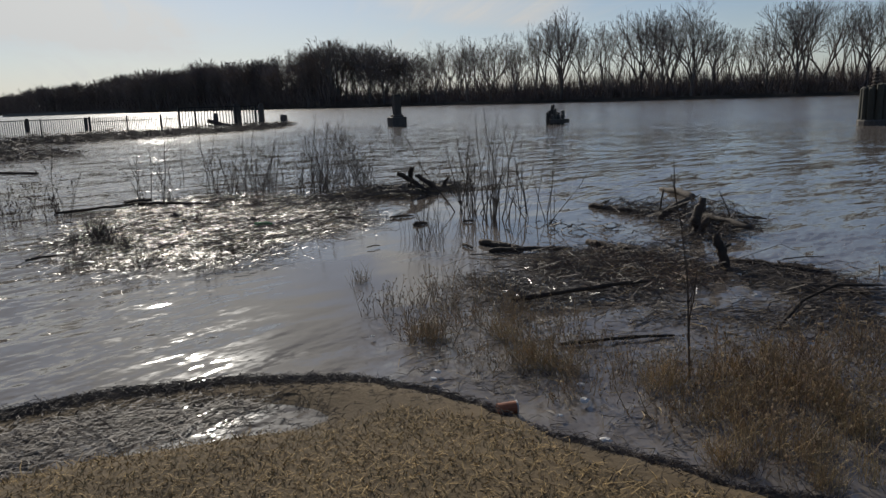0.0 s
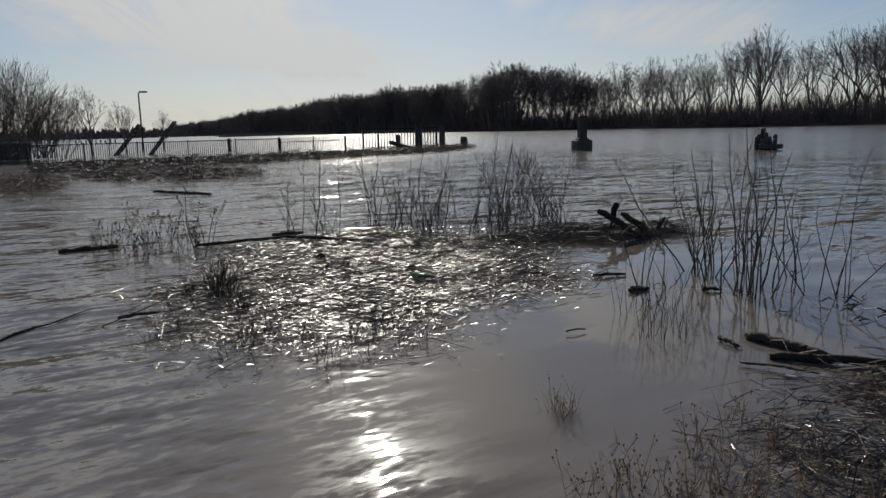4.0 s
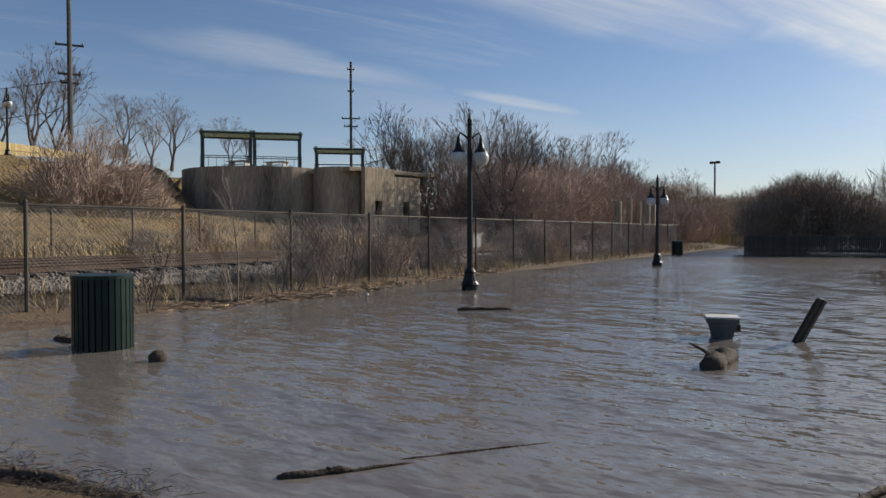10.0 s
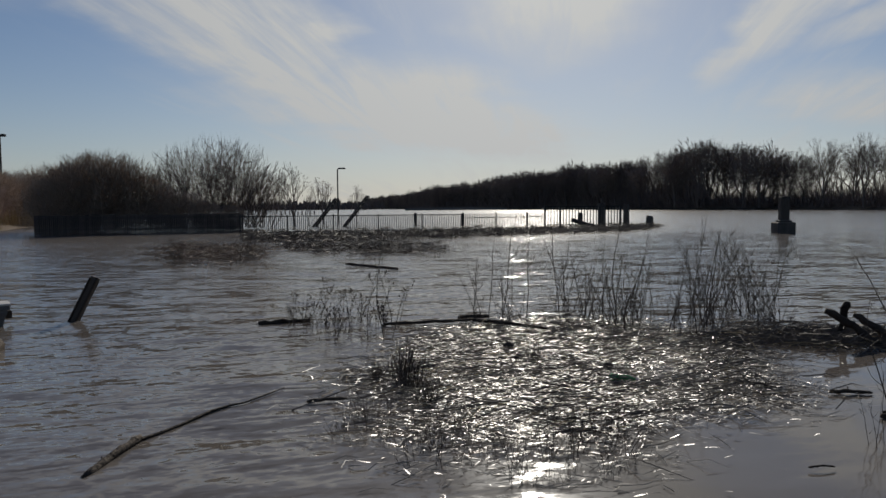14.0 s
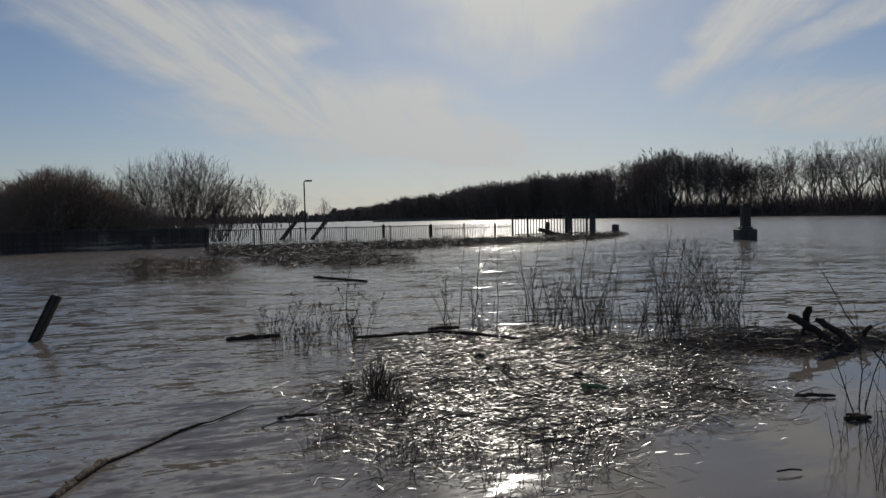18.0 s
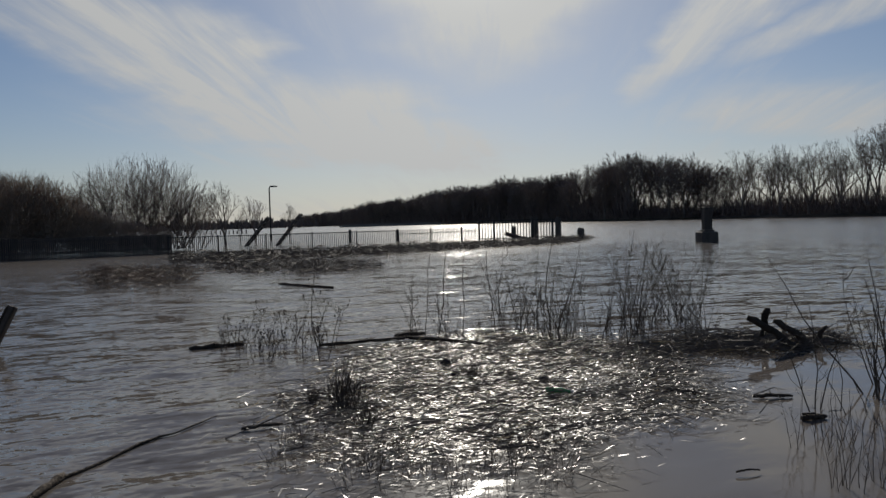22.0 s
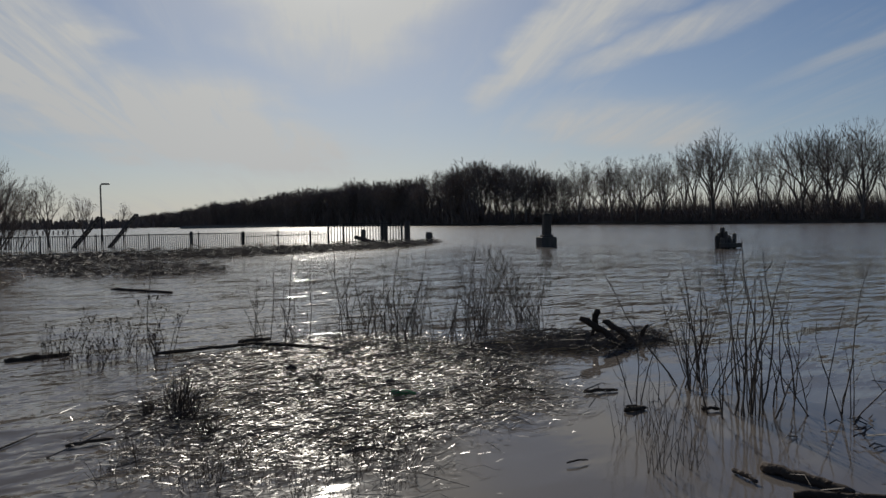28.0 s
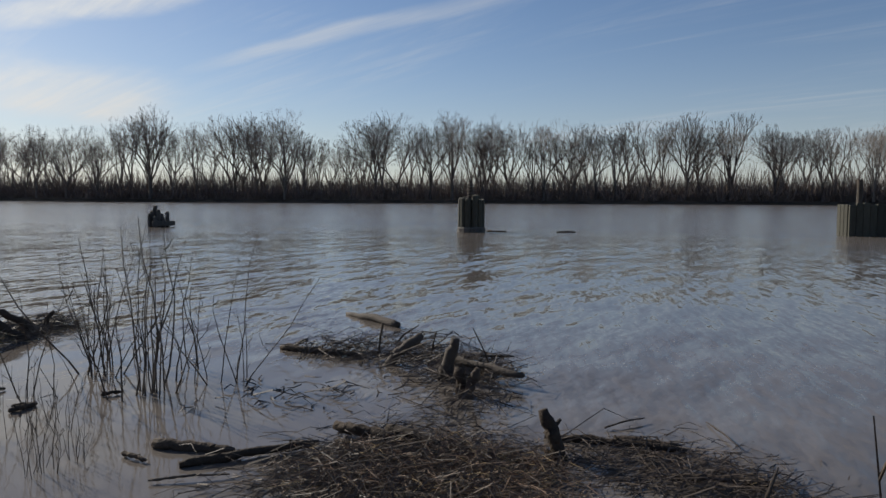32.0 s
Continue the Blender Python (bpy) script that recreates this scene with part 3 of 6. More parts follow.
# square capped pier with a stem
p = thing("river_pier", "dark square pier block with a thinner stem in the river", "pier", pose(14.88, 36.83, 0))
part("block", Shape().box(pose(0, 0, -1.2), 0.86, 0.86, 1.75, 0.05), PILE, p)
part("stem", Shape().box(pose(0.02, 0, 0.55), 0.40, 0.40, 1.25, 0.03), PILE, p)
part("collar", Shape().box(pose(0.02, 0, 0.55), 0.56, 0.56, 0.10, 0.02), PILE, p)
# broken cluster
p = thing("pile_cluster", "broken cluster of dark timber piles in the river", "river piling", pose(20.74, 29.41, 0))
for x, y, z, r in ((-0.44, 0, 0.62, 0.10), (-0.26, 0.1, 0.72, 0.11), (-0.05, 0.15, 0.98, 0.11), (-0.1, -0.2, 0.8, 0.10), (0.12, 0, 0.55, 0.11), (0.28, 0.1, 0.60, 0.10), (0.45, -0.05, 0.7, 0.10), (0.36, -0.2, 0.5, 0.10), (-0.3, -0.25, 0.5, 0.11), (0.05, -0.3, 0.45, 0.11)):
    pile(p, x, y, -1.2, z, r, PILE, rng)
part("wale", Shape().box(pose(0, -0.42, 0.05), 1.15, 0.10, 0.22, 0.02), PILE, p)
# tall round cluster with a marker post
p = thing("pile_dolphin", "round bound cluster of timber piles with a marker post", "river piling", pose(25.44, 15.31, 0))
for k in range(11):
    a = 2 * math.pi * k / 11
    pile(p, 0.42 * math.cos(a), 0.42 * math.sin(a), -1.2, rng.uniform(1.32, 1.5), 0.13, PILECAP, rng)
part("base_ring", Shape().lathe([(0.56, -0.6), (0.58, 0.16), (0.54, 0.22)], 14), PILE, p)
post = part("marker_post", Shape().tube([(-0.05, 0, 0.2), (-0.05, 0, 2.1)], [0.09, 0.07], 10), WOOD_GREY, p)
for k in range(5):
    part("band", Shape().lathe([(0.17 - 0.012 * k, 0), (0.17 - 0.012 * k, 0.05), (0.09, 0.07)], 12, (-0.05, 0, 1.42 + 0.12 * k)), WOOD_GREY, post, "pale weathered ring")
# wide planked dolphin
p = thing("planked_dolphin", "wide river dolphin faced with upright timber planks", "river piling", pose(32.36, 1.57, 0, 0, 0, -62))
for k in range(9):
    part("plank", Shape().box(pose(-1.0 + 0.25 * k, -0.5, -1.2), 0.23, 0.10, 1.2 + rng.uniform(1.12, 1.3), 0.015), PILECAP, p)
    if k % 2 == 0:
        pile(p, -1.0 + 0.25 * k, -0.25, -1.2, rng.uniform(1.0, 1.25), 0.13, PILECAP, rng)
for k in range(3):
    part("plank", Shape().box(pose(-1.1, -0.3 + 0.3 * k, -1.2), 0.10, 0.26, 2.4, 0.015), PILECAP, p)
    part("plank", Shape().box(pose(1.1, -0.3 + 0.3 * k, -1.2), 0.10, 0.26, 2.4, 0.015), PILECAP, p)
part("marker_post", Shape().tube([(-0.5, 0.1, -1.2), (-0.5, 0.1, 2.15)], [0.13, 0.10], 10), WOOD_GREY, p)


# ---- park lamps ----
def park_lamp(x, y, height, turn, group="park lamps"):
    t = thing("park_lamp", "black cast-iron park lamp with two frosted acorn globes", "street lamp", pose(x, y, 0, 0, 0, turn), group)
    h = height
    part("base", Shape().lathe([(0.20, -0.6), (0.20, 0.10), (0.23, 0.14), (0.17, 0.22), (0.13, 0.40), (0.15, 0.44), (0.09, 0.52)], 14), IRON, t, smooth=False)
    part("post", Shape().tube([(0, 0, 0.5), (0, 0, h * 0.5), (0, 0, h - 0.25)], [0.075, 0.066, 0.055], 10), IRON, t)
    part("finial", Shape().lathe([(0.055, 0), (0.085, 0.03), (0.05, 0.07), (0.06, 0.14), (0.02, 0.24), (0.012, 0.30)], 10, (0, 0, h - 0.25)), IRON, t)
    for sx in (-1, 1):
        pts = [(0, 0, h - 0.62), (0.10 * sx, 0, h - 0.50), (0.22 * sx, 0, h - 0.42), (0.27 * sx, 0, h - 0.50)]
        arm = part("arm", Shape().tube(pts, [0.025, 0.022, 0.02, 0.02], 6), IRON, t)
        part("hood", Shape().lathe([(0.16, 0), (0.15, 0.04), (0.09, 0.12), (0.05, 0.26), (0.045, 0.34), (0.02, 0.42)], 12, (0.27 * sx, 0, h - 0.90)), IRON, arm)
        part("globe", Shape().lathe([(0.04, -0.32), (0.13, -0.28), (0.185, -0.18), (0.19, -0.08), (0.155, 0.01)], 14, (0.27 * sx, 0, h - 0.90)), GLOBE, arm, "frosted white globe", smooth=True)
    return t


park_lamp(-14.17, 10.43, 4.19, 60)
park_lamp(-19.28, 23.84, 3.65, 60)

# ---- trash bins ----


def slatted_bin(x, y, r, h, slats, label, drop=0.12):
    t = thing("trash_bin", label, "trash bin", pose(x, y, -drop), "trash bins")
    part("liner", Shape().lathe([(r * 0.88, 0.04), (r * 0.90, h - 0.03), (r * 0.84, h - 0.03), (r * 0.82, 0.1)], 20), IRON, t)
    for z in (0.02, h - 0.02):
        part("hoop", Shape().lathe([(r * 0.93, z), (r * 1.03, z + 0.005), (r * 1.03, z + 0.045), (r * 0.93, z + 0.05)], 24), GREENIRON, t)
    me = Shape().box(pose(0, 0, 0), 0.055, 0.012, h - 0.02, 0.003).mesh("slat", GREENIRON)
    for k in range(slats):
        a = 360 * k / slats
        part("slat", me, None, t, at=pose(r * 0.98 * math.sin(radians(a)), -r * 0.98 * math.cos(radians(a)), 0.03, 0, 0, a))
    return t


slatted_bin(-9.81, 1.55, 0.345, 0.98, 30, "dark green slatted steel bin standing in the flood")
slatted_bin(-27.95, 36.66, 0.33, 0.92, 22, "dark slatted bin by the distant lamp")


# ---- chain-link fences ----
def chain_fence(name, label, s0, a0, s1, a1, posts, z0, height, pitch, wire, top_rail=True):
    t = thing(name, label, "fence")
    A, B = rail(s0, a0), rail(s1, a1)
    L = (B - A).length
    d = (B - A) / L
    rz = math.degrees(math.atan2(d.y, d.x))
    base = pose(A.x, A.y, 0, 0, 0, rz)
    for k in range(posts + 1):
        x = L * k / posts
        ob = part("post", Shape().tube([(0, 0, z0 - 0.4), (0, 0, z0 + height + 0.03)], [0.032, 0.032], 8), FENCEPOST, t, at=base @ pose(x, 0.0, 0))
        part("cap", Shape().lathe([(0.036, 0), (0.036, 0.03), (0.015, 0.055)], 8, (0, 0, z0 + height + 0.03)), FENCEPOST, ob)
    if top_rail:
        part("top_rail", Shape().tube([(0, 0.03, z0 + height), (L, 0.03, z0 + height)], [0.021, 0.021], 6), FENCEPOST, t, at=base)
    part("bottom_wire", Shape().tube([(0, 0.03, z0 + 0.05), (L, 0.03, z0 + 0.05)], [0.004, 0.004], 4), GALV, t, at=base)
    sh = Shape()
    x = -height
    while x < L:
        for sgn in (1, -1):
            p, q = Vector((x, 0.04, z0)), Vector((x + height, 0.04, z0 + height))
            if sgn < 0:
                p, q = Vector((x + height, 0.043, z0)), Vector((x, 0.043, z0 + height))
            lo, hi = sorted((p.x, q.x))
            u0 = max(0.0, (0 - p.x) / (q.x - p.x)) if q.x > p.x else max(0.0, (L - p.x) / (q.x - p.x))
            u1 = min(1.0, (L - p.x) / (q.x - p.x)) if q.x > p.x else min(1.0, (0 - p.x) / (q.x - p.x))
            if u1 - u0 > 0.02:
                sh.tube([p.lerp(q, u0), p.lerp(q, u1)], [wire, wire], 3, cap=False)
        x += pitch
    part("chain_link_mesh", sh, GALV, t, at=base, label="galvanised diamond mesh")
    return t


FS0, FA0 = Vector((-13.47, 1.07, 0)).dot(ACROSS), Vector((-13.47, 1.07, 0)).dot(ALONG)
FENCE_S = FS0
chain_fence("chain_link_fence", "dark chain-link fence along the railway, foot in the flood", FS0 - 0.1, FA0 - 9.15, FS0 + 0.4, FA0 + 45.75, 18, 0.04, 1.80, 0.085, 0.0035)
chain_fence("far_chain_link_fence", "second chain-link fence at the foot of the hill", FENCE_S + 11.0, -16, FENCE_S + 11.0, 34, 17, 0.6, 1.6, 0.14, 0.004)

# ---- railway side ----


def west_height(s, a):
    """Bench, ballast, ditch and hill, by distance past the fence line."""
    n = noise.noise(Vector((s * 0.25, a * 0.25, 1.0))) + 0.5 * noise.noise(Vector((s * 0.9, a * 0.9, 5.0)))
    q = s - FENCE_S + 0.7 * math.exp(-((a - 6.5) / 3.5) ** 2) * max(0.0, 1 - abs(s - FENCE_S) / 2.5)
    if q < -0.4:
        h = max(-0.6, 0.02 + (q + 0.4) * 0.10)
    elif q < 2.0:
        h = 0.02 + (q + 0.4) * 0.10
    elif q < 3.2:
        h = 0.26 + (q - 2.0) * 0.16
    elif q < 9.2:
        h = 0.45
    elif q < 12.5:
        h = 0.45 + (q - 9.2) * 0.05
    else:
        p = rail(s, a)
        heading = math.degrees(math.atan2(p.x, p.y))
        fade = max(0.0, min(1.0, (-73.0 - heading) / 3.5)) if p.length < 62 else 1.0 if a < 60 else 0.0
        field, face = 0.615 + min(1.8, (q - 12.5) * 0.165), max(0.0, min(3.5, (q - 23.4) * 0.40))
        h = field + (face + (n * 0.7 + 0.22 * noise.noise(Vector((s * 1.1, a * 1.1, 7.0)))) * max(0.0, min(1.0, (q - 22) / 4))) * fade
    return h + n * 0.05


BENCHSOIL = material("brown_bench_soil", (0.12, 0.08, 0.045), 0.95, scale=0.8, fine=12, bump=0.8, bump_dist=0.05, dark=(0.07, 0.05, 0.032))
sh = Shape()
NS, NA = 110, 150
for j in range(NA + 1):
    a = -40 + 200 * (j / NA) ** 1.25
    for i in range(NS + 1):
        s = FENCE_S - 2.6 + 75 * (i / NS) ** 1.5
        p = rail(s, a, west_height(s, a))
        sh.v.append(tuple(p))
for j in range(NA):
    for i in range(NS):
        a = j * (NS + 1) + i
        sh.f.append((a, a + 1, a + NS + 2, a + NS + 1))
hill = solid("embankment", sh, HILLGRASS, "dry tan grass bench and hillside beyond the railway", "ground", kind="structure", smooth=True)
hill.data.materials.append(BENCHSOIL)
for f in hill.data.polygons:
    c = f.center
    if c.dot(ACROSS) - FENCE_S < 10.5 or c.dot(ALONG) > 48:
        f.material_index = 1
# ballast strip
sh = Shape()
for j in range(81):
    a = -40 + 150 * j / 80
    for q in (1.6, 2.3, 3.3, 5.8, 8.6, 9.4):
        sh.v.append(tuple(rail(FENCE_S + q, a, west_height(FENCE_S + q, a) + 0.06 + 0.03 * noise.noise(Vector((q, a, 0))))))
for j in range(80):
    for k in range(5):
        a = j * 6 + k
        sh.f.append((a, a + 1, a + 7, a + 6))
solid("ballast", sh, BALLAST, "pale crushed stone bed under the tracks", "ballast", kind="structure")
rng = random.Random(31)
sh = Shape()
for k in range(5200):
    q, a = rng.uniform(1.3, 3.4), rng.uniform(-8, 22)
    s = FENCE_S + q
    p = rail(s, a, west_height(s, a) + 0.07)
    r = rng.uniform(0.025, 0.06)
    b = len(sh.v)
    for d in ((1, 0, 0), (-1, 0, 0), (0, 1, 0), (0, -1, 0), (0, 0, 0.8), (0, 0, -0.6)):
        sh.v.append(tuple(p + Vector(d) * r * rng.uniform(0.6, 1.2)))
    for f in ((0, 2, 4), (2, 1, 4), (1, 3, 4), (3, 0, 4), (2, 0, 5), (1, 2, 5), (3, 1, 5), (0, 3, 5)):
        sh.f.append(tuple(b + i for i in f))
solid("ballast_stones", sh, material("pale_crushed_stone", (0.20, 0.17, 0.14), 0.9, scale=2, fine=20, bump=0.2, per_island=0.4), "loose pale crushed ballast stones beside the track", "stones", kind="stuff")
TIE = material("creosoted_tie", (0.06, 0.045, 0.035), 0.85, scale=2, fine=20, bump=0.4, per_object=0.2)
for n, q in enumerate((4.2, 7.4)):
    t = thing("railway_track", "rusty rails on dark wooden ties over pale ballast", "railway track", group="railway tracks")
    for side in (-0.72, 0.72):
        A, B = rail(FENCE_S + q + side, -40, 0.65), rail(FENCE_S + q + side, 110, 0.65)
        prof = [(-0.07, 0), (0.07, 0), (0.07, 0.015), (0.012, 0.03), (0.012, 0.11), (0.036, 0.12), (0.036, 0.155), (-0.036, 0.155), (-0.036, 0.12), (-0.012, 0.11), (-0.012, 0.03), (-0.07, 0.015)]
        r = Shape()
        for e in (A, B):
            for px, pz in prof:
                r.v.append(tuple(e + ACROSS * px + Vector((0, 0, pz - 0.08))))
        r.f = [(i, (i + 1) % 12, (i + 1) % 12 + 12, i + 12) for i in range(12)] + [tuple(range(11, -1, -1)), tuple(range(12, 24))]
        part("rail", r, STEEL, t)
    me = Shape().box(pose(0, 0, 0), 2.55, 0.23, 0.17, 0.01).mesh("tie", TIE)
    for k in range(75):
        a = -15 + 0.6 * k
        p = rail(FENCE_S + q, a, 0.395)
        part("tie", me, None, t, at=pose(p.x, p.y, p.z, 0, 0, math.degrees(RAIL) + rng.uniform(-1, 1)))

# ---- concrete tanks with pergolas ----


def round_wall(cx, cy, r, z0, z1, a0, a1, n, thick=0.4):
    s = Shape()
    for k in range(n + 1):
        a = radians(a0 + (a1 - a0) * k / n)
        for rr, z in ((r, z0), (r, z1), (r - thick, z1), (r - thick, z0)):
            s.v.append((cx + rr * math.cos(a), cy + rr * math.sin(a), z))
    for k in range(n):
        for i in range(4):
            b = k * 4
            s.f.append((b + i, b + 4 + i, b + 4 + (i + 1) % 4, b + (i + 1) % 4))
    s.f += [(0, 1, 2, 3), tuple(n * 4 + i for i in (3, 2, 1, 0))]
    return s


TZ = 5.84
t1c = Vector((-52.15, 19.88, 2.15))
tank = thing("concrete_bastion", "round stained concrete bastion with flat top", "concrete tank")
part("wall", round_wall(t1c.x, t1c.y, 5.6, -0.3, TZ, 0, 360, 48), CONCRETE, tank)
part("deck", Shape().lathe([(5.25, TZ - 0.25), (5.25, TZ - 0.08)], 40, (t1c.x, t1c.y, 0)), CONCRETE, tank)
c0, c1 = Vector((-42.41, 23.07, 1.28)), Vector((-43.63, 28.20, 1.26))
d = (c1 - c0)
d.z = 0
L = d.length
d.normalize()
rz = math.degrees(math.atan2(d.y, d.x))
t2c = Vector((-45.12, 23.08, 2.07))
tank = thing("concrete_turret", "narrow round stained concrete turret beside the bastion", "concrete tank")
part("wall", round_wall(t2c.x, t2c.y, 2.1, -0.3, TZ - 0.1, 0, 360, 32), CONCRETE, tank)
part("deck", Shape().lathe([(1.75, TZ - 0.3), (1.75, TZ - 0.15)], 24, (t2c.x, t2c.y, 0)), CONCRETE, tank)
block = thing("concrete_block_house", "tan concrete block house with small dark openings", "concrete building", pose(c0.x, c0.y, 0, 0, 0, rz))
bz = Vector((-43.67, 28.15, 5.20)).z
for x0, x1, z1 in ((0.0, L * 0.52, TZ - 0.15), (L * 0.52, L, bz)):
    ox, ow, oz0, oz1 = x0 + 0.45 * (x1 - x0), 0.62, 2.4, 3.5
    part("wall_panel", Shape().box(pose((x0 + ox - ow / 2) / 2, 0, -0.3), ox - ow / 2 - x0 - 0.02, 0.35, z1 + 0.3, 0.0), CONCRETE, block)
    part("wall_panel", Shape().box(pose((x1 + ox + ow / 2) / 2, 0, -0.3), x1 - ox - ow / 2 - 0.02, 0.35, z1 + 0.3, 0.0), CONCRETE, block)
    part("lintel", Shape().box(pose(ox, 0, oz1), ow, 0.35, z1 - oz1, 0.0), CONCRETE, block)
    part("sill_wall", Shape().box(pose(ox, 0, -0.3), ow, 0.35, oz0 + 0.3, 0.0), CONCRETE, block)
    part("opening_frame", Shape().box(pose(ox + ow * 0.3, 0.1, oz0), 0.08, 0.1, oz1 - oz0, 0.0), WOOD_GREY, block)
part("end_wall", Shape().box(pose(L - 0.18, 5.6, -0.3), 0.35, 10.8, bz + 0.3, 0.02), CONCRETE, block)
part("back_wall", Shape().box(pose(L / 2 - 0.3, 11.0, -0.3), L, 0.35, bz + 0.3, 0.02), CONCRETE, block)
part("roof_slab", Shape().box(pose(L / 2 + 0.6, 5.6, TZ - 0.42), L + 3.0, 10.6, 0.26, 0.0), CONCRETE, block)
PERG = material("blue_green_painted_steel_frame", (0.055, 0.075, 0.07), 0.6, metal=0.2, scale=2, fine=20, bump=0.1)
PERGTOP = material("pale_green_roof_panel", (0.36, 0.50, 0.34), 0.6, scale=2, fine=20, bump=0.1)


def pergola(x, y, z, turn, w, dp, h):
    t = thing("pergola", "green-grey steel pergola with a shallow slatted roof", "pergola", pose(x, y, z, 0, 0, turn), "pergolas on the bastions")
    for sx in (-1, 1):
        for sy in (-1, 1):
            part("column", Shape().box(pose(sx * w / 2, sy * dp / 2, -0.1), 0.16, 0.16, h + 0.35, 0.01), PERG, t)
    for sy in (-1, 1):
        part("beam", Shape().box(pose(0, sy * dp / 2, h - 0.02), w + 0.2, 0.08, 0.11, 0.0), PERG, t)
    for k in range(9):
        part("slat", Shape().box(pose(-w / 2 + w * k / 8, 0, h + 0.10), w / 8 * 0.94, dp + 0.3, 0.045, 0.0), PERGTOP, t)
    part("ridge", Shape().box(pose(0, 0, h + 0.15), w, 0.12, 0.05, 0.0), PERGTOP, t)
    part("tie_beam", Shape().box(pose(0, 0, 1.0), w, 0.06, 0.06, 0.0), PERG, t)
    return t


def railing(pts, z, h, gap, label):
    t = thing("railing", label, "railing")
    for (x0, y0), (x1, y1) in zip(pts, pts[1:]):
        L = math.hypot(x1 - x0, y1 - y0)
        at = pose(x0, y0, z, 0, 0, math.degrees(math.atan2(y1 - y0, x1 - x0)))
        for hh in (0.12, h):
            part("rail", Shape().box(pose(L / 2, 0, hh), L, 0.05, 0.05, 0.0), PERG, t, at=at)
        n = max(2, int(L / gap))
        me = Shape().box(pose(0, 0, 0.0), 0.025, 0.025, h, 0.0).mesh("baluster", PERG)
        for k in range(n + 1):
            part("baluster", me, None, t, at=at @ pose(L * k / n, 0, 0))
    return t


P1a, P1b, P1c = Vector((-51.16, 15.07, 6.16)), Vector((-50.04, 18.40, 6.20)), Vector((-48.75, 21.56, 6.23))
P2a, P2b = Vector((-51.99, 24.08, 6.46)), Vector((-50.23, 27.51, 6.32))
for A, B, dist in ((P1a, P1b, 53), (P1b, P1c, 53), (P2a, P2b, 57)):
    m, dd = (A + B) / 2, B - A
    h = Vector((-49.81, 19.02, 8.53)).z - TZ - 0.1
    if A is P2a:
        h -= 0.55
    turn = math.degrees(math.atan2(dd.y, dd.x))
    back = Vector((-dd.y, dd.x, 0)).normalized() * 1.6
    pergola(m.x + back.x, m.y + back.y, TZ - 0.08, turn, dd.length * 0.94, 3.2, h)
railing([(P1a.x, P1a.y), (P1c.x, P1c.y)], TZ - 0.1, 1.0, 0.5, "dark steel railing round the bastion's top")
railing([(P2a.x, P2a.y), (P2b.x, P2b.y), (-45.30, 26.41)], TZ - 0.2, 1.0, 0.3, "dark steel railing on the block house roof")
for A, B, k in ((P1a, P1b, 0.75), (P1b, P1c, 0.5)):
    m = A.lerp(B, k) + (B - A).normalized().cross(Vector((0, 0, -1))) * 0.9
    t = thing("picnic_table", "white picnic table on the bastion under the pergola", "picnic table", pose(m.x, m.y, TZ - 0.08, 0, 0, 30), "picnic tables")
    part("tabletop", Shape().box(pose(0, 0, 0.7), 1.8, 0.75, 0.06, 0.01), STONE, t)
    for sx in (-0.7, 0.7):
        part("leg", Shape().box(pose(sx, 0, 0), 0.1, 0.6, 0.7, 0.01), STONE, t)
    for sy in (-0.6, 0.6):
        part("seat", Shape().box(pose(0, sy, 0.42), 1.8, 0.25, 0.05, 0.01), STONE, t)

# ---- poles and far lamps on the hill ----


def utility_pole(x, y, z0, z1, arms, turn):
    t = thing("utility_pole", "tall dark wooden utility pole with crossarms", "utility pole", pose(x, y, 0, 0, 0, turn), "utility poles")
    part("pole", Shape().tube([(0, 0, z0), (0, 0, z1)], [0.22, 0.15], 8), PILE, t)
    for z, w in arms:
        arm = part("crossarm", Shape().box(pose(0, 0.2, z), w, 0.14, 0.16, 0.01), PILE, t)
        for sx in (-0.45, 0.45):
            part("insulator", Shape().lathe([(0.05, 0), (0.08, 0.08), (0.04, 0.2)], 8, (sx * w, 0.2, z + 0.16)), GALV, arm)
        part("brace", Shape().tube([(w * 0.3, 0.2, z), (0, 0.15, z - 0.6)], [0.03, 0.03], 4), PILE, t)
    return t


v = Vector((-65.75, 9.04, 7.58))
zt = [Vector(q).z for q in ((-65.72, 9.21, 23.55), (-65.73, 9.14, 16.51), (-65.74, 9.11, 14.17), (-65.74, 9.11, 13.45))]
utility_pole(v.x, v.y, v.z - 2, zt[0], [(zt[1], 2.1), (zt[2], 1.7), (zt[3], 1.4)], 80)
v = Vector((-84.31, 44.38, 10.06))
zt = [Vector(q).z for q in ((-84.28, 44.44, 23.47), (-84.30, 44.41, 16.11), (-84.30, 44.40, 15.08), (-84.28, 44.43, 22.44), (-84.29, 44.42, 19.65))]
utility_pole(v.x, v.y, 0, zt[0], [(zt[1], 2.4), (zt[2], 1.8), (zt[3], 0.9), (zt[4], 0.8)], 62)
v = Vector((-111.52, 100.61, 14.58))
utility_pole(v.x, v.y, 0, Vector((-111.52, 100.61, 21.06)).z, [(Vector((-111.52, 100.61, 19.35)).z, 1.6)], 48)
v = Vector((-52.25, 3.66, 6.33))
t = park_lamp(v.x, v.y, 4.3, 20)
t.location.z = v.z - 0.3
v = Vector((-62.36, -1.98, 7.94))
t = park_lamp(v.x, v.y, 4.3, 20)
t.location.z = v.z - 2.9
WIRE = material("black_cable", (0.02, 0.02, 0.02), 0.6, scale=1, fine=10, bump=0)
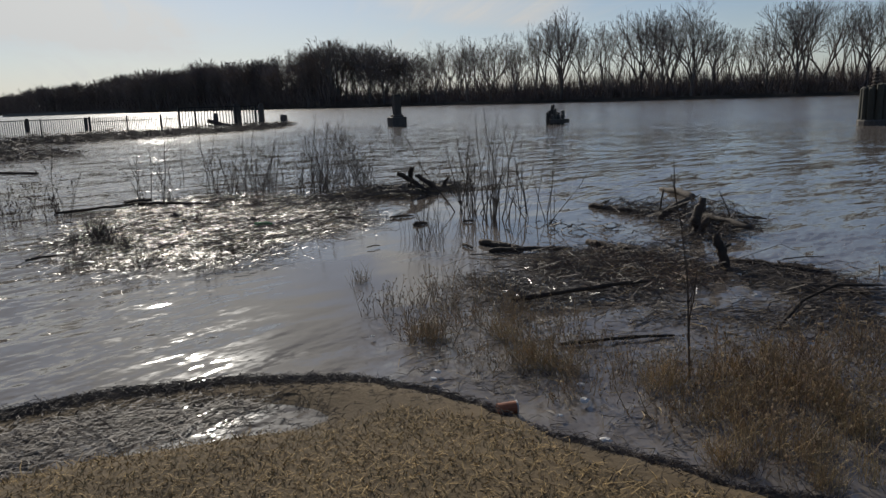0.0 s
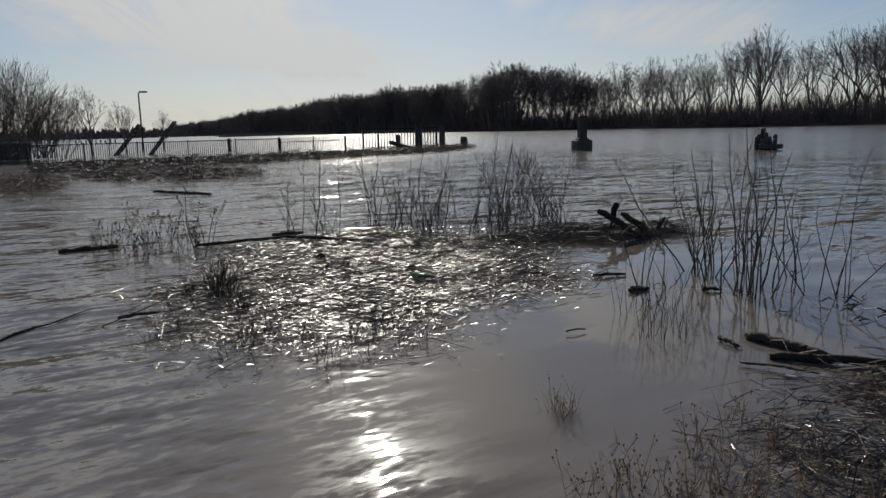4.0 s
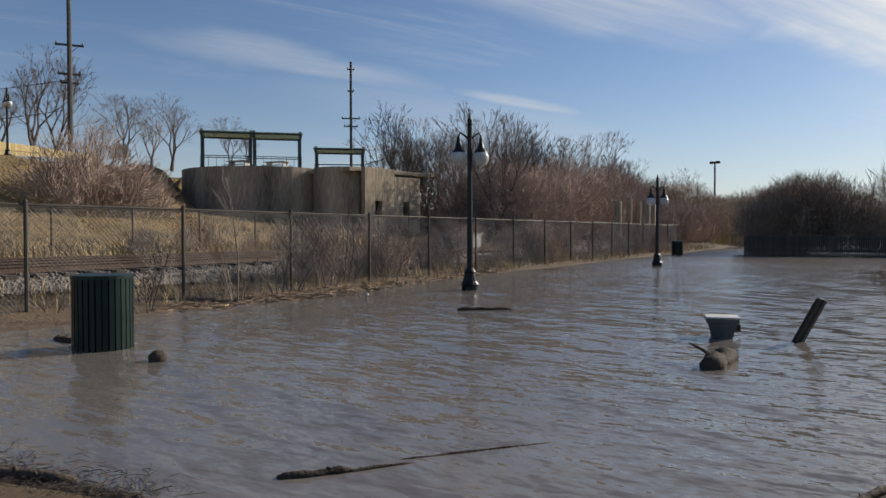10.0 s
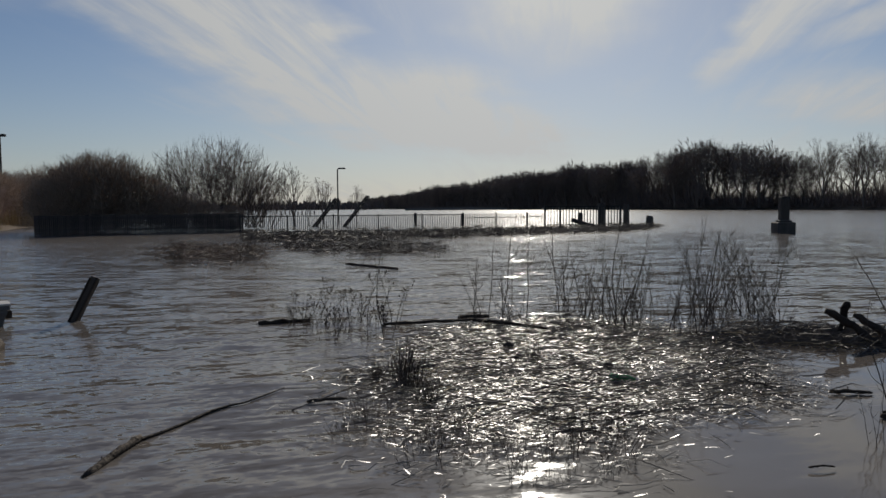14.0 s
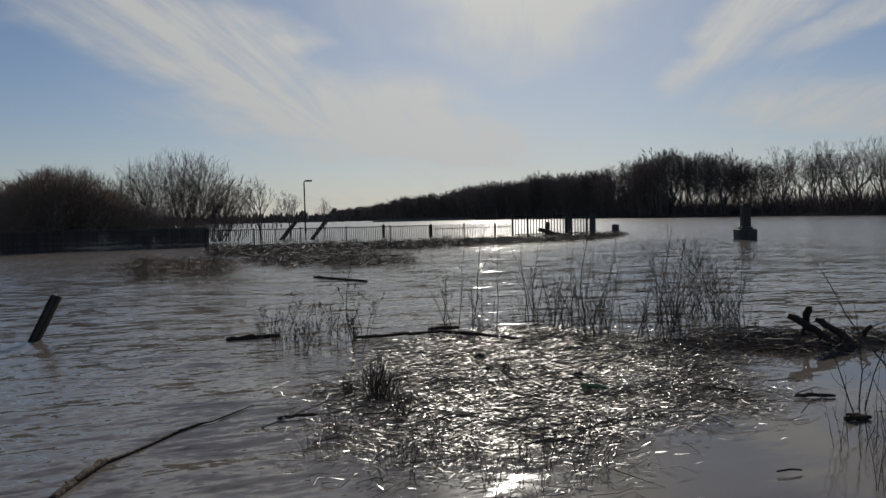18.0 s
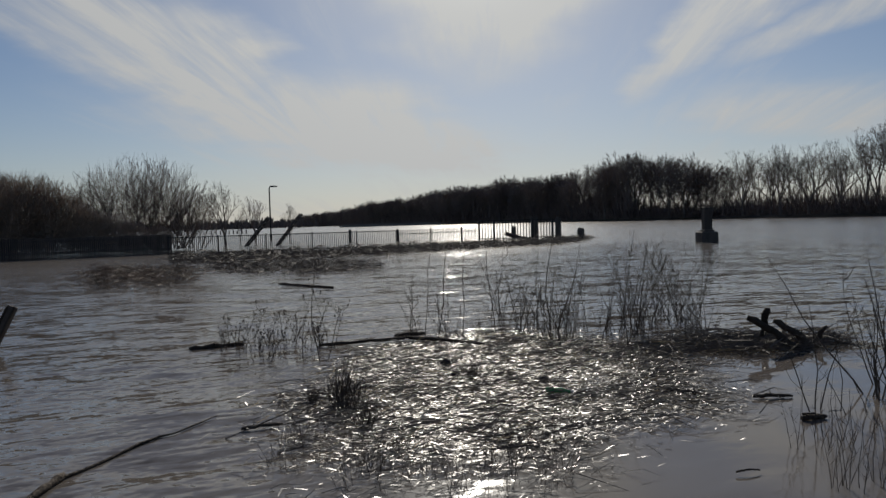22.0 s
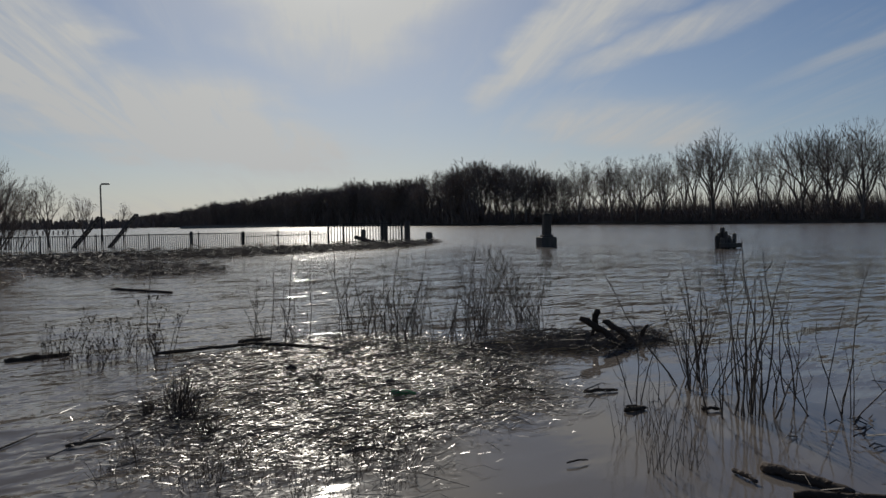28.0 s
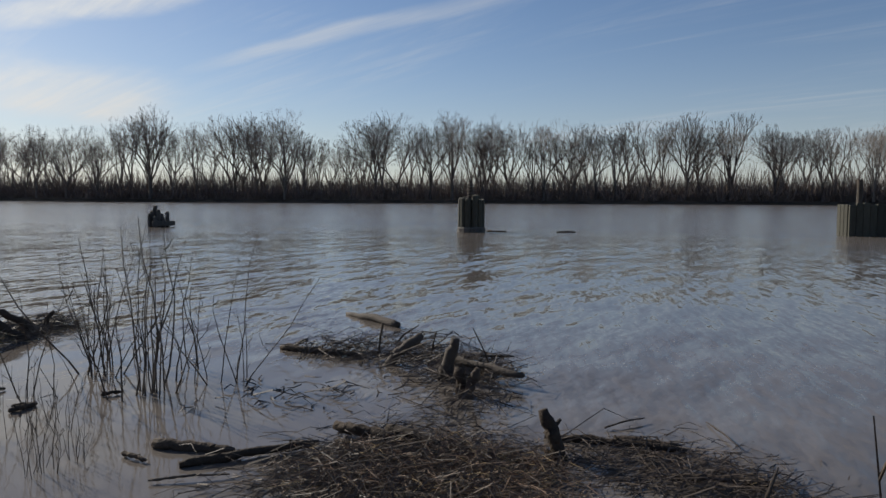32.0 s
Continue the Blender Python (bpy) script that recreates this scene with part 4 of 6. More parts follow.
for za, zb in ((13.19, 13.79), (10.79, 11.39)):
    A, B = Vector((-79.23, -13.69, za)), Vector((-65.74, 9.12, zb))
    pts = [A.lerp(B, k / 12) - Vector((0, 0, 1.2 * math.sin(math.pi * k / 12))) for k in range(13)]
    solid("power_line", Shape().tube(pts, [0.03] * 13, 4), WIRE, "thin black power line hung from the pole", "cable")
# board fence on the hill
A, B = Vector((-50.27, -3.63, 6.29)), Vector((-57.59, 9.46, 6.79))
n = 70
t = thing("board_fence", "pale yellow wooden board fence along the hill's crest", "fence")
dd = B - A
fl = math.hypot(dd.x, dd.y)
me = Shape().box(pose(0, 0, 0), fl / n * 0.93, 0.03, 1.0, 0.005).mesh("board", PLANK)
for k in range(n):
    q = A.lerp(B, (k + 0.5) / n)
    hh = 1.35 - 0.95 * k / n
    part("board", me, None, t, at=pose(q.x, q.y, q.z - 0.2, 0, 0, math.degrees(math.atan2(dd.y, dd.x))) @ Matrix.Diagonal((1, 1, hh, 1)))
for hh in (0.25,):
    part("rail", Shape().tube([A + Vector((0, 0.06, hh)), B + Vector((0, 0.06, 0.05))], [0.04, 0.04], 4), PLANK, t)

# ---- woods, bushes and trees on the near side ----
lawn = grid("lawn", -160, 160, -260, -7.6, 8, 8, lambda x, y: 0.22, SOIL, "dormant park turf behind the shore")


def bush(rng, height, width, stems, levels, stem_r, twig_r, mat_s, mat_t, split=False, fill=0):
    """Many-stemmed leafless shrub: stems and twigs as two meshes."""
    wood, twigs = [] if split else Shape(), Shape()

    def room(p, d):
        rx, rz = width * 0.62, height
        e, g = Vector((d.x / rx, d.y / rx, d.z / rz)), Vector((p.x / rx, p.y / rx, p.z / rz))
        a, b, c = e.dot(e), e.dot(g), g.dot(g) - 1
        disc = b * b - a * c
        return max(0.0, (-b + math.sqrt(disc)) / a) if disc > 0 else 0.0

    def grow(p, d, length, r, level):
        length = min(length, room(p, d) * (0.82 if level == 0 else 1.0) + 0.02 * height)
        pts, rad, q, dd = [p], [r], p.copy(), d.copy()
        for i in range(3):
            dd = (dd + Vector((rng.uniform(-1, 1), rng.uniform(-1, 1), rng.uniform(-0.2, 0.7))) * 0.18).normalized()
            q = q + dd * length / 3
            pts.append(q.copy())
            rad.append(max(twig_r, r * (1 - 0.25 * (i + 1))))
        if level == levels:
            twigs.spike(pts[0], pts[-1], rad[0] * 1.15)
        elif level == 0 and split:
            wood.append(Shape().tube(pts, rad, 5, cap=False).mesh("stem", mat_s))
        else:
            (wood if level == 0 else twigs).tube(pts, rad, 4 if level == 0 else 3, cap=False)
        if level >= levels:
            return
        for k in range(rng.randint(8, 10) if level == 0 else rng.randint(4, 6)):
            u = rng.uniform(0.25, 0.98) * 3
            i = min(int(u), 2)
            a = rng.uniform(0, 2 * math.pi)
            nd = (dd + Vector((math.cos(a), math.sin(a), 0.2)) * rng.uniform(0.4, 0.9)).normalized()
            grow(pts[i].lerp(pts[i + 1], u - i), nd, length * (rng.uniform(0.25, 0.42) if level == 0 else rng.uniform(0.35, 0.6)), max(twig_r, rad[i] * 0.55), level + 1)

    for k in range(stems):
        a = rng.uniform(0, 2 * math.pi)
        rr = rng.random() ** 0.5
        out = Vector((math.cos(a), math.sin(a), 0))
        grow(out * rr * width * 0.25, (out * rr * 0.75 + Vector((0, 0, 1))).normalized(), height * rng.uniform(0.8, 0.98), stem_r, 0)
    if fill:
        crown_fill(twigs, rng, Vector((0, 0, height * 0.42)), width * 0.56, height * 0.58, fill, height * 0.16, twig_r * 1.2, 0.5)
    return wood if split else wood.mesh("stand", mat_s), twigs.mesh("crown", mat_t)


rng = random.Random(41)
RED_BUSH = [bush(rng, 4.7, 4.0, 11, 2, 0.035, 0.011, TWIGS_RED, TWIGS_RED, False, 800) for i in range(4)]
DARK_BUSH = [bush(rng, 4.6, 5.0, 14, 1, 0.04, 0.014, BUSH_TWIGS, BUSH_TWIGS, False, 2500) for i in range(3)]
WILLOW = [bush(rng, 6.2, 6.4, 18, 2, 0.045, 0.010, BARK_FAR, TWIGS_FAR, True, 1100) for i in range(3)]
SAPLING = [bush(rng, 3.0, 1.2, 4, 2, 0.020, 0.005, BARK_FAR, TWIGS_FAR) for i in range(3)]
HILLTREE = []
for i in range(3):
    w, c = bare_tree(rng, 10.0, rng.uniform(24, 30), 3, 6, 0.22, 0.009, rng.uniform(-0.15, 0.15), 0.14)
    HILLTREE.append((w.mesh("trunk", BARK_FAR), c.mesh("crown", TWIGS_FAR)))


def place_bush(meshes, x, y, z, h, turn, label, group, base_h, wide=1.0, name="bush"):
    k = h / base_h
    t = thing(name, label, "bush", pose(x, y, z, 0, 0, turn) @ Matrix.Diagonal((k * wide, k * wide, k, 1)), group)
    if isinstance(meshes[0], list):
        for me in meshes[0]:
            part("stem", me, None, t)
    else:
        part("stand", meshes[0], None, t)
    part("crown", meshes[1], None, t)
    return t


# reddish thicket behind the fence, further along the railway
rng = random.Random(43)
for k in range(330):
    a = 22 + 82 * rng.random()
    q = rng.uniform(2.6, 3.6) if a > 44 and k % 2 else rng.uniform(9.6, 22) + max(0, (34 - a)) * 0.4
    if a < 44 and 9 < q < 24:
        continue
    p = rail(FENCE_S + q, a, 0.3)
    heading = math.degrees(math.atan2(p.x, p.y))
    if -75 < heading < -56.5 or (q < 6 and -43.5 < heading < -38):
        continue
    place_bush(rng.choice(RED_BUSH), p.x, p.y, p.z, rng.uniform(3.8, 6.6) * (0.75 if q < 6 else 1.42), rng.uniform(0, 360), "reddish-brown leafless thicket along the railway", "railway thicket", 5.0, 1.15)
for k in range(44):
    a = rng.uniform(44, 130)
    p = rail(FENCE_S + rng.uniform(12, 30), a, 0.5)
    place_tree(rng.choice(HILLTREE), p.x, p.y, p.z, rng.uniform(0.85, 1.15), rng.uniform(0, 360), "bare tree in the thicket by the railway", "thicket trees")
for k in range(30):
    a = rng.uniform(75, 135)
    p = rail(FENCE_S + rng.uniform(-1, 16), a, 0.3)
    place_bush(rng.choice(DARK_BUSH), p.x, p.y, p.z, rng.uniform(4.5, 8), rng.uniform(0, 360), "dark leafless thicket at the end of the trail", "trail thicket", 5.0, 1.2)
for k in range(70):
    p = rail(FENCE_S + rng.uniform(0.4, 1.7) if k % 4 else FENCE_S + rng.uniform(9.2, 11.5), rng.uniform(11, 48), 0.1)
    place_bush(rng.choice(RED_BUSH), p.x, p.y, p.z, rng.uniform(0.9, 2.4), rng.uniform(0, 360), "low reddish leafless brush along the fence", "fence brush", 5.0, 0.9)
# saplings at the fence
for px in ((-14.99, 5.92), (-15.30, 6.36), (-14.06, 4.67), (-16.75, 8.40), (-16.01, 7.63), (-18.50, 10.33), (-12.66, 2.69), (-20.89, 12.69)):
    place_bush(rng.choice(SAPLING), px[0], px[1], 0.1, rng.uniform(2.0, 3.6), rng.uniform(0, 360), "thin leafless sapling by the fence", "fence saplings", 3.0, 0.8, "sapling")
# hill trees
for x, y, z, h in ((-68.04, 6.72, 7.82, 9.6), (-71.82, 8.87, 8.11, 9.0), (-74.23, 4.71, 8.65, 6.5), (-75.37, 1.53, 9.33, 3.8), (-72.92, 14.54, 8.46, 6.6), (-68.11, 17.57, 7.80, 6.8), (-78.25, 18.24, 8.79, 5.5), (-80.87, 27.22, 9.08, 5.6), (-84.92, 30.75, 9.55, 5.0), (-77.59, 46.13, 7.48, 6.4), (-80.32, 51.21, 7.80, 6.6), (-78.27, 54.27, 7.76, 7.2), (-80.79, 59.32, 8.07, 7.4), (-84.14, 14.39, 9.44, 5.0), (-85.39, -0.29, 10.33, 4.0)):
    place_tree(rng.choice(HILLTREE), x, y, z - 0.6, h / 10 * 1.05, rng.uniform(0, 360), "bare spreading tree on the hill above the railway", "hill trees", 1.2)
x, y, z = -61.22, 11.82, 7.26
place_bush(DARK_BUSH[0], x, y, z - 0.3, 1.7, 0, "small dark evergreen shrub on the hill", "", 5.0, 1.1, "shrub")
# dark bushes and willows by the water
for x, y, z, h in ((-25.78, 41.74, 1.02, 4.0), (-25.52, 43.07, 1.00, 5.0), (-24.59, 43.60, 0.99, 5.8), (-23.57, 44.16, 0.97, 6.0), (-22.60, 44.66, 0.96, 5.5), (-21.60, 45.15, 0.95, 4.4), (-20.01, 44.79, 0.83, 3.4), (-18.88, 45.27, 0.82, 3.0), (-26.14, 47.32, 0.95, 6.0), (-27.98, 48.58, 0.94, 5.5), (-17.42, 44.78, 0.74, 2.4), (-16.03, 45.29, 0.65, 2.0)):
    place_bush(rng.choice(DARK_BUSH), x, y, 0.1, h, rng.uniform(0, 360), "dense dark leafless bush behind the board wall", "dark bushes", 5.0, 0.95)
for x, y, z, h in ((-21.27, 48.60, 0.90, 5.4), (-20.35, 50.07, 0.88, 6.8), (-19.15, 51.61, 0.85, 7.0), (-17.43, 51.16, 0.85, 6.6), (-15.75, 50.65, 0.84, 4.6)):
    place_bush(rng.choice(WILLOW), x, y, 0.1, h, rng.uniform(0, 360), "many-stemmed bare willow at the water's edge", "willows", 6.0, 0.85, "willow")
for x, y, z, h in ((-15.85, 59.98, 0.97, 5.6), (-15.23, 68.36, 1.00, 4.6), (-13.04, 73.89, 1.29, 4.0), (-15.62, 64.16, 0.93, 3.4)):
    place_tree(rng.choice(HILLTREE), x, y, 0.0, h / 10, rng.uniform(0, 360), "thin bare tree standing by the pier", "pier trees", 0.8)
# pale reeds at the trail's end
sh = Shape()
for k in range(2600):
    x0, y0 = rng.choice(((-45.31, 62.31), (-43.96, 63.79), (-42.29, 65.61), (-48.36, 68.38)))
    p = Vector((x0 + rng.uniform(-4, 4), y0 + rng.uniform(-6, 10), -0.1))
    sh.blade(p, p + Vector((rng.uniform(-.3, .3), rng.uniform(-.3, .3), rng.uniform(0.8, 2.0))), 0.02, 0.1)
solid("reed_bed", sh, GRASS, "tan dead reeds at the end of the flooded trail", "reeds", kind="stuff")

# distant woods down the river
sh = Shape()
for k in range(900):
    az, d = rng.uniform(-60, -8), rng.uniform(900, 1500)
    p = polar(az, d, 0)
    h = rng.uniform(8, 17)
    for b in range(3):
        q = p + Vector((rng.uniform(-14, 14), rng.uniform(-6, 6), 0))
        sh.blade(q, q + Vector((rng.uniform(-2, 2), 0, h * rng.uniform(0.6, 1))), 2.5, 1.5)
solid("distant_woods", sh, TWIGS_FAR, "hazy far woods along the river bend", "woods", kind="stuff")
for x, y, z, w in ((-28.32, 419.07, 1.74, 34), (-1.56, 430.02, 2.15, 30)):
    t = thing("barge", "low pale river barge moored at the far bank", "barge", pose(x, y, 0, 0, 0, 8), "moored barges")
    part("hull", Shape().box(pose(0, 0, -0.5), w, 8, 1.5, 0.3), GALV, t)
    part("cover", Shape().box(pose(0, 0, 1.0), w * 0.9, 6.5, 0.6, 0.3), BALLAST, t)

# pale pillars and a low wall among the thicket
for x, y, z, r in ((-36.65, 41.22, 2.00, 0.28), (-37.32, 43.28, 2.02, 0.22), (-37.45, 44.48, 2.02, 0.22), (-35.73, 43.30, 2.00, 0.30), (-36.66, 45.12, 2.01, 0.28)):
    solid("concrete_pillar", Shape().tube([(0, 0, 0), (0, 0, 1.9), (0.02, 0, 3.9 + rng.uniform(-0.4, 0.3))], [r, r, r * 0.95], 10), CONCRETE, "pale weathered concrete pillar in the thicket", "pillar", pose(x, y, 0), "old pillars")
x, y, z = -26.85, 19.58, 0.99
t = thing("utility_cabinet", "low pale metal cabinet beside the track", "cabinet", pose(x, y, 0.4, 0, 0, 25))
part("body", Shape().box(pose(0, 0, 0), 1.6, 0.8, 0.85, 0.04), STONE, t)
part("lid", Shape().box(pose(0, 0, 0.85), 1.7, 0.9, 0.06, 0.02), STONE, t)


# ---- board wall, picket fence and pier ----
def line_parts(name, label, category, A, B, n, make, rails=()):
    t = thing(name, label, category)
    A, B = Vector(A), Vector(B)
    d = B - A
    rz = math.degrees(math.atan2(d.y, d.x))
    L = math.hypot(d.x, d.y)
    base = pose(A.x, A.y, 0, 0, 0, rz)
    for r in rails:
        part("rail", Shape().box(pose(L / 2, 0.04, r[0]), L, r[1], r[2], 0.005), r[3], t, at=base)
    make(t, base, L, n)
    return t


BOARD = material("dark_wet_boards", (0.06, 0.048, 0.04), 0.7, scale=2, fine=20, bump=0.4, per_object=0.3)


def boards(t, base, L, n):
    me = Shape().box(pose(0, 0, -0.4), L / n * 0.86, 0.04, 1.55, 0.01).mesh("board", BOARD)
    for k in range(n):
        part("board", me, None, t, at=base @ pose(L * (k + 0.5) / n, 0, rng.uniform(-0.03, 0.03)))


line_parts("board_wall", "dark upright board wall standing in the flood", "fence", (-24.89, 38.78, 0), (-14.66, 43.49, 0), 110, boards, ((0.9, 0.06, 0.12, BOARD), (0.25, 0.06, 0.12, BOARD)))


def pickets(t, base, L, n):
    me = Shape().box(pose(0, 0, 0.05), 0.028, 0.028, 1.0, 0.0).mesh("picket", IRON)
    for k in range(n):
        part("picket", me, None, t, at=base @ pose(L * (k + 0.5) / n, 0, 0))
    mp = Shape().box(pose(0, 0, -0.4), 0.06, 0.06, 1.5, 0.01).mesh("post", IRON)
    for k in range(int(L / 2.4) + 1):
        part("post", mp, None, t, at=base @ pose(min(L, k * 2.4), 0, 0))


line_parts("picket_fence", "black iron picket fence along the flooded pier", "fence", (-12.61, 36.91, 0), (-1.12, 40.09, 0), 120, pickets, ((1.0, 0.04, 0.04, IRON), (0.18, 0.04, 0.04, IRON)))
line_parts("picket_fence", "black iron picket fence along the flooded pier", "fence", (-1.12, 40.09, 0), (3.64, 44.03, 0), 50, pickets, ((0.8, 0.04, 0.04, IRON), (0.18, 0.04, 0.04, IRON)))


def frame_bars(t, base, L, n):
    for k in range(n):
        x = L * k / (n - 1)
        big = k in (0, 5, n - 8, n - 1)
        h = 1.42 if big else 1.36
        part("bar", Shape().box(pose(0, 0, -0.4), 0.12 if big else 0.05, 0.12 if big else 0.05, h + 0.4, 0.0), IRON, t, at=base @ pose(x, 0, 0))


A, B = Vector((4.08, 48.37, 0)), Vector((9.17, 49.14, 0))
line_parts("pier_gate", "tall black iron bar frame at the pier's end", "gate", A, B, 26, frame_bars, ((1.38, 0.06, 0.06, IRON), (0.2, 0.05, 0.05, IRON)))
for x, y, w, h in ((8.34, 51.67, 0.55, 1.6), (10.30, 52.90, 0.45, 1.55), (11.02, 48.70, 0.5, 0.75), (-1.66, 57.85, 0.28, 0.95), (-5.69, 60.39, 0.28, 1.0), (7.47, 56.43, 0.4, 0.95)):
    solid("mooring_post", Shape().tube([(0, 0, -1), (0, 0, h * 0.8), (0.02, 0, h)], [w / 2, w / 2, w * 0.4], 9), PILE, "stout dark timber mooring post on the pier", "mooring post", pose(x, y, 0), "mooring posts")
x, y = 6.48, 46.79
solid("fallen_panel", Shape().box(pose(0, 0, 0, 0, 18, 0), 2.0, 0.5, 0.25, 0.05), BOARD, "dark fallen timber panel leaning on the bar frame", "timber", pose(x, y - 0.5, 0.15, 0, 0, 0))
for k in range(9):
    x, y = -48.62, 172.05
    solid("pile", Shape().tube([(0, 0, -1), (0, 0, rng.uniform(0.7, 1.0))], [0.16, 0.14], 8), PILE, "short dark timber pile in the river", "river piling", pose(x + k * 1.0, y + rng.uniform(-0.4, 0.4), 0), "row of short piles")
# gangways tilted out of the water
for x0, y0, z0, x1, y1, z1 in ((-13.47, 56.45, 0.80, -11.56, 56.87, 2.23), (-10.98, 55.97, 0.79, -9.01, 56.32, 2.37)):
    t = thing("gangway", "tilted dark steel gangway half sunk in the flood", "gangway", group="tilted gangways")
    A, B = Vector((x0, y0, -0.2)), Vector((x1, y1, z1))
    for off in (-0.5, 0.5):
        o = Vector((0, off, 0))
        part("beam", Shape().tube([A + o, B + o], [0.09, 0.09], 4), PILE, t)
    for k in range(8):
        c = A.lerp(B, (k + 0.5) / 8)
        part("rung", Shape().tube([c - Vector((0, 0.5, 0)), c + Vector((0, 0.5, 0))], [0.06, 0.06], 4), PILE, t)
# light masts
x, y, z = -15.87, 78.45, 0.80
zt = Vector((-15.71, 78.48, 5.77)).z
t = thing("light_mast", "thin steel light mast with one curved lamp head", "street lamp", pose(x, y, 0))
part("mast", Shape().tube([(0, 0, -0.5), (0, 0, zt - 0.2), (0.1, 0, zt), (0.45, 0, zt + 0.05)], [0.09, 0.07, 0.06, 0.05], 8), IRON, t)
part("lamp_head", Shape().box(pose(0.5, 0, zt - 0.08), 0.75, 0.25, 0.16, 0.05), IRON, t)
x, y, z = -62.32, 90.72, 1.02
zt = Vector((-62.08, 90.89, 11.18)).z
t = thing("floodlight_mast", "tall thin mast with two floodlights over the trees", "street lamp", pose(x, y, 0))
part("mast", Shape().tube([(0, 0, -0.5), (0, 0, zt)], [0.16, 0.11], 8), PILE, t)
for sx in (-0.45, 0.45):
    part("floodlight", Shape().box(pose(sx, 0, zt - 0.15), 0.6, 0.35, 0.35, 0.04), IRON, t)


# ---- debris ----
def inside(poly, x, y):
    c = False
    for (x0, y0), (x1, y1) in zip(poly, poly[1:] + poly[:1]):
        if (y0 > y) != (y1 > y) and x < (x1 - x0) * (y - y0) / (y1 - y0) + x0:
            c = not c
    return c


def scatter(poly, n, rng):
    xs, ys = [p[0] for p in poly], [p[1] for p in poly]
    out = []
    while len(out) < n:
        x, y = rng.uniform(min(xs), max(xs)), rng.uniform(min(ys), max(ys))
        if inside(poly, x, y):
            out.append((x, y))
    return out


def raft(name, label, poly, n, rng, mat, lmin, lmax, w, zmax, drift=20.0, patchy=0.0, straps=0, spin=32, fuzz=1.0):
    """Floating straws and twigs over an outline."""
    sh = Shape()
    for x, y in scatter(poly, n, rng):
        if patchy and noise.noise(Vector((x * 1.6, y * 1.6, 2.0))) < rng.uniform(-1, 1) * 0.4 + patchy - 0.5:
            continue
        x, y = x + rng.gauss(0, 0.05) * fuzz, y + rng.gauss(0, 0.05) * fuzz
        a = radians(drift + rng.gauss(0, spin))
        L = rng.uniform(lmin, lmax) * (1 if rng.random() < 0.85 else 2)
        z = abs(rng.gauss(0, 1)) * zmax * 0.5 + 0.004
        d = Vector((math.cos(a), math.sin(a), rng.gauss(0, 0.05))) * L / 2
        c = Vector((x, y, z))
        sh.blade(c - d, c + d, w * rng.uniform(0.5, 1.3), L * (0.06 if spin < 40 else 0.15 if spin < 55 else 0.26))
    for x, y in scatter(poly, straps, rng) if straps else ():
        if patchy and noise.noise(Vector((x * 1.6, y * 1.6, 2.0))) < rng.uniform(-1, 1) * 0.4 + patchy - 0.5:
            continue
        x, y = x + rng.gauss(0, 0.05) * fuzz, y + rng.gauss(0, 0.05) * fuzz
        sh.strap(Vector((x, y, 0.006 + abs(rng.gauss(0, 0.012)))), radians(drift + rng.gauss(0, 40)), rng.uniform(0.015, 0.085), rng.uniform(0.0012, 0.005), (rng.gauss(0, 0.13), rng.gauss(0, 0.2)))
    return solid(name, sh, mat, label, "debris", kind="stuff")


STALK = material("brown_dead_stalks", (0.30, 0.215, 0.125), 0.85, scale=2, fine=20, bump=0, per_island=0.55)
BRUSH = material("matted_red_brown_brush", (0.15, 0.095, 0.06), 0.7, scale=2, fine=20, bump=0, per_island=0.45)
rng = random.Random(51)
MAT_POLY = [(-1.00, 5.49), (-0.76, 6.45), (-0.58, 7.52), (-0.18, 8.35), (0.80, 9.06), (1.80, 8.39), (2.46, 7.79), (2.37, 6.59), (2.31, 5.43), (2.05, 5.10), (1.52, 4.95), (1.02, 4.79), (0.37, 4.30), (-0.11, 4.45), (-0.58, 4.85)]
raft("reed_raft", "sunlit floating raft of flattened reeds and twigs", MAT_POLY, 4600, rng, REED, 0.06, 0.34, 0.0024, 0.02, 12, 0.38, 62000, 40, 5.0)
raft("twig_litter", "dark broken twigs lying on the reed raft", MAT_POLY, 3000, rng, STEM, 0.08, 0.5, 0.0046, 0.045, 10, 0.42, 0, 42, 5.0)
# paler straws put in for the highlights on the raft's texture
raft("pale_reed_straws", "pale straws added on the reed raft as highlights", MAT_POLY, 1300, rng, GRASS, 0.05, 0.28, 0.0022, 0.03, 12, 0.2, 0, 40, 4.0)
SPARSE = [(-0.93, 5.09), (-0.34, 4.64), (0.37, 4.35), (1.09, 4.78), (0.89, 3.67), (0.30, 3.54), (-0.34, 3.75), (-0.87, 4.34)]
raft("floating_straws", "thin scatter of straws floating before the raft", SPARSE, 260, rng, REED, 0.06, 0.3, 0.0025, 0.012, 20, 0.0, 700, 40, 4.0)
XPOLY = [(2.49, 7.68), (3.17, 8.18), (3.92, 8.15), (4.71, 7.96), (4.53, 7.51), (3.87, 7.11), (2.85, 7.09), (2.40, 7.14)]
raft("driftwood_raft", "dark tangled raft of twigs under crossed logs", XPOLY, 1200, rng, STEM, 0.10, 0.55, 0.005, 0.08, 5, 0.25, 600, 45, 3.0)
# pale colour again stands in for highlights, here on the tangled twigs
raft("pale_drift_straws", "pale straws added among the crossed logs as highlights", XPOLY, 260, rng, GRASS, 0.06, 0.3, 0.003, 0.07, 5, 0.1, 0, 50, 3.0)
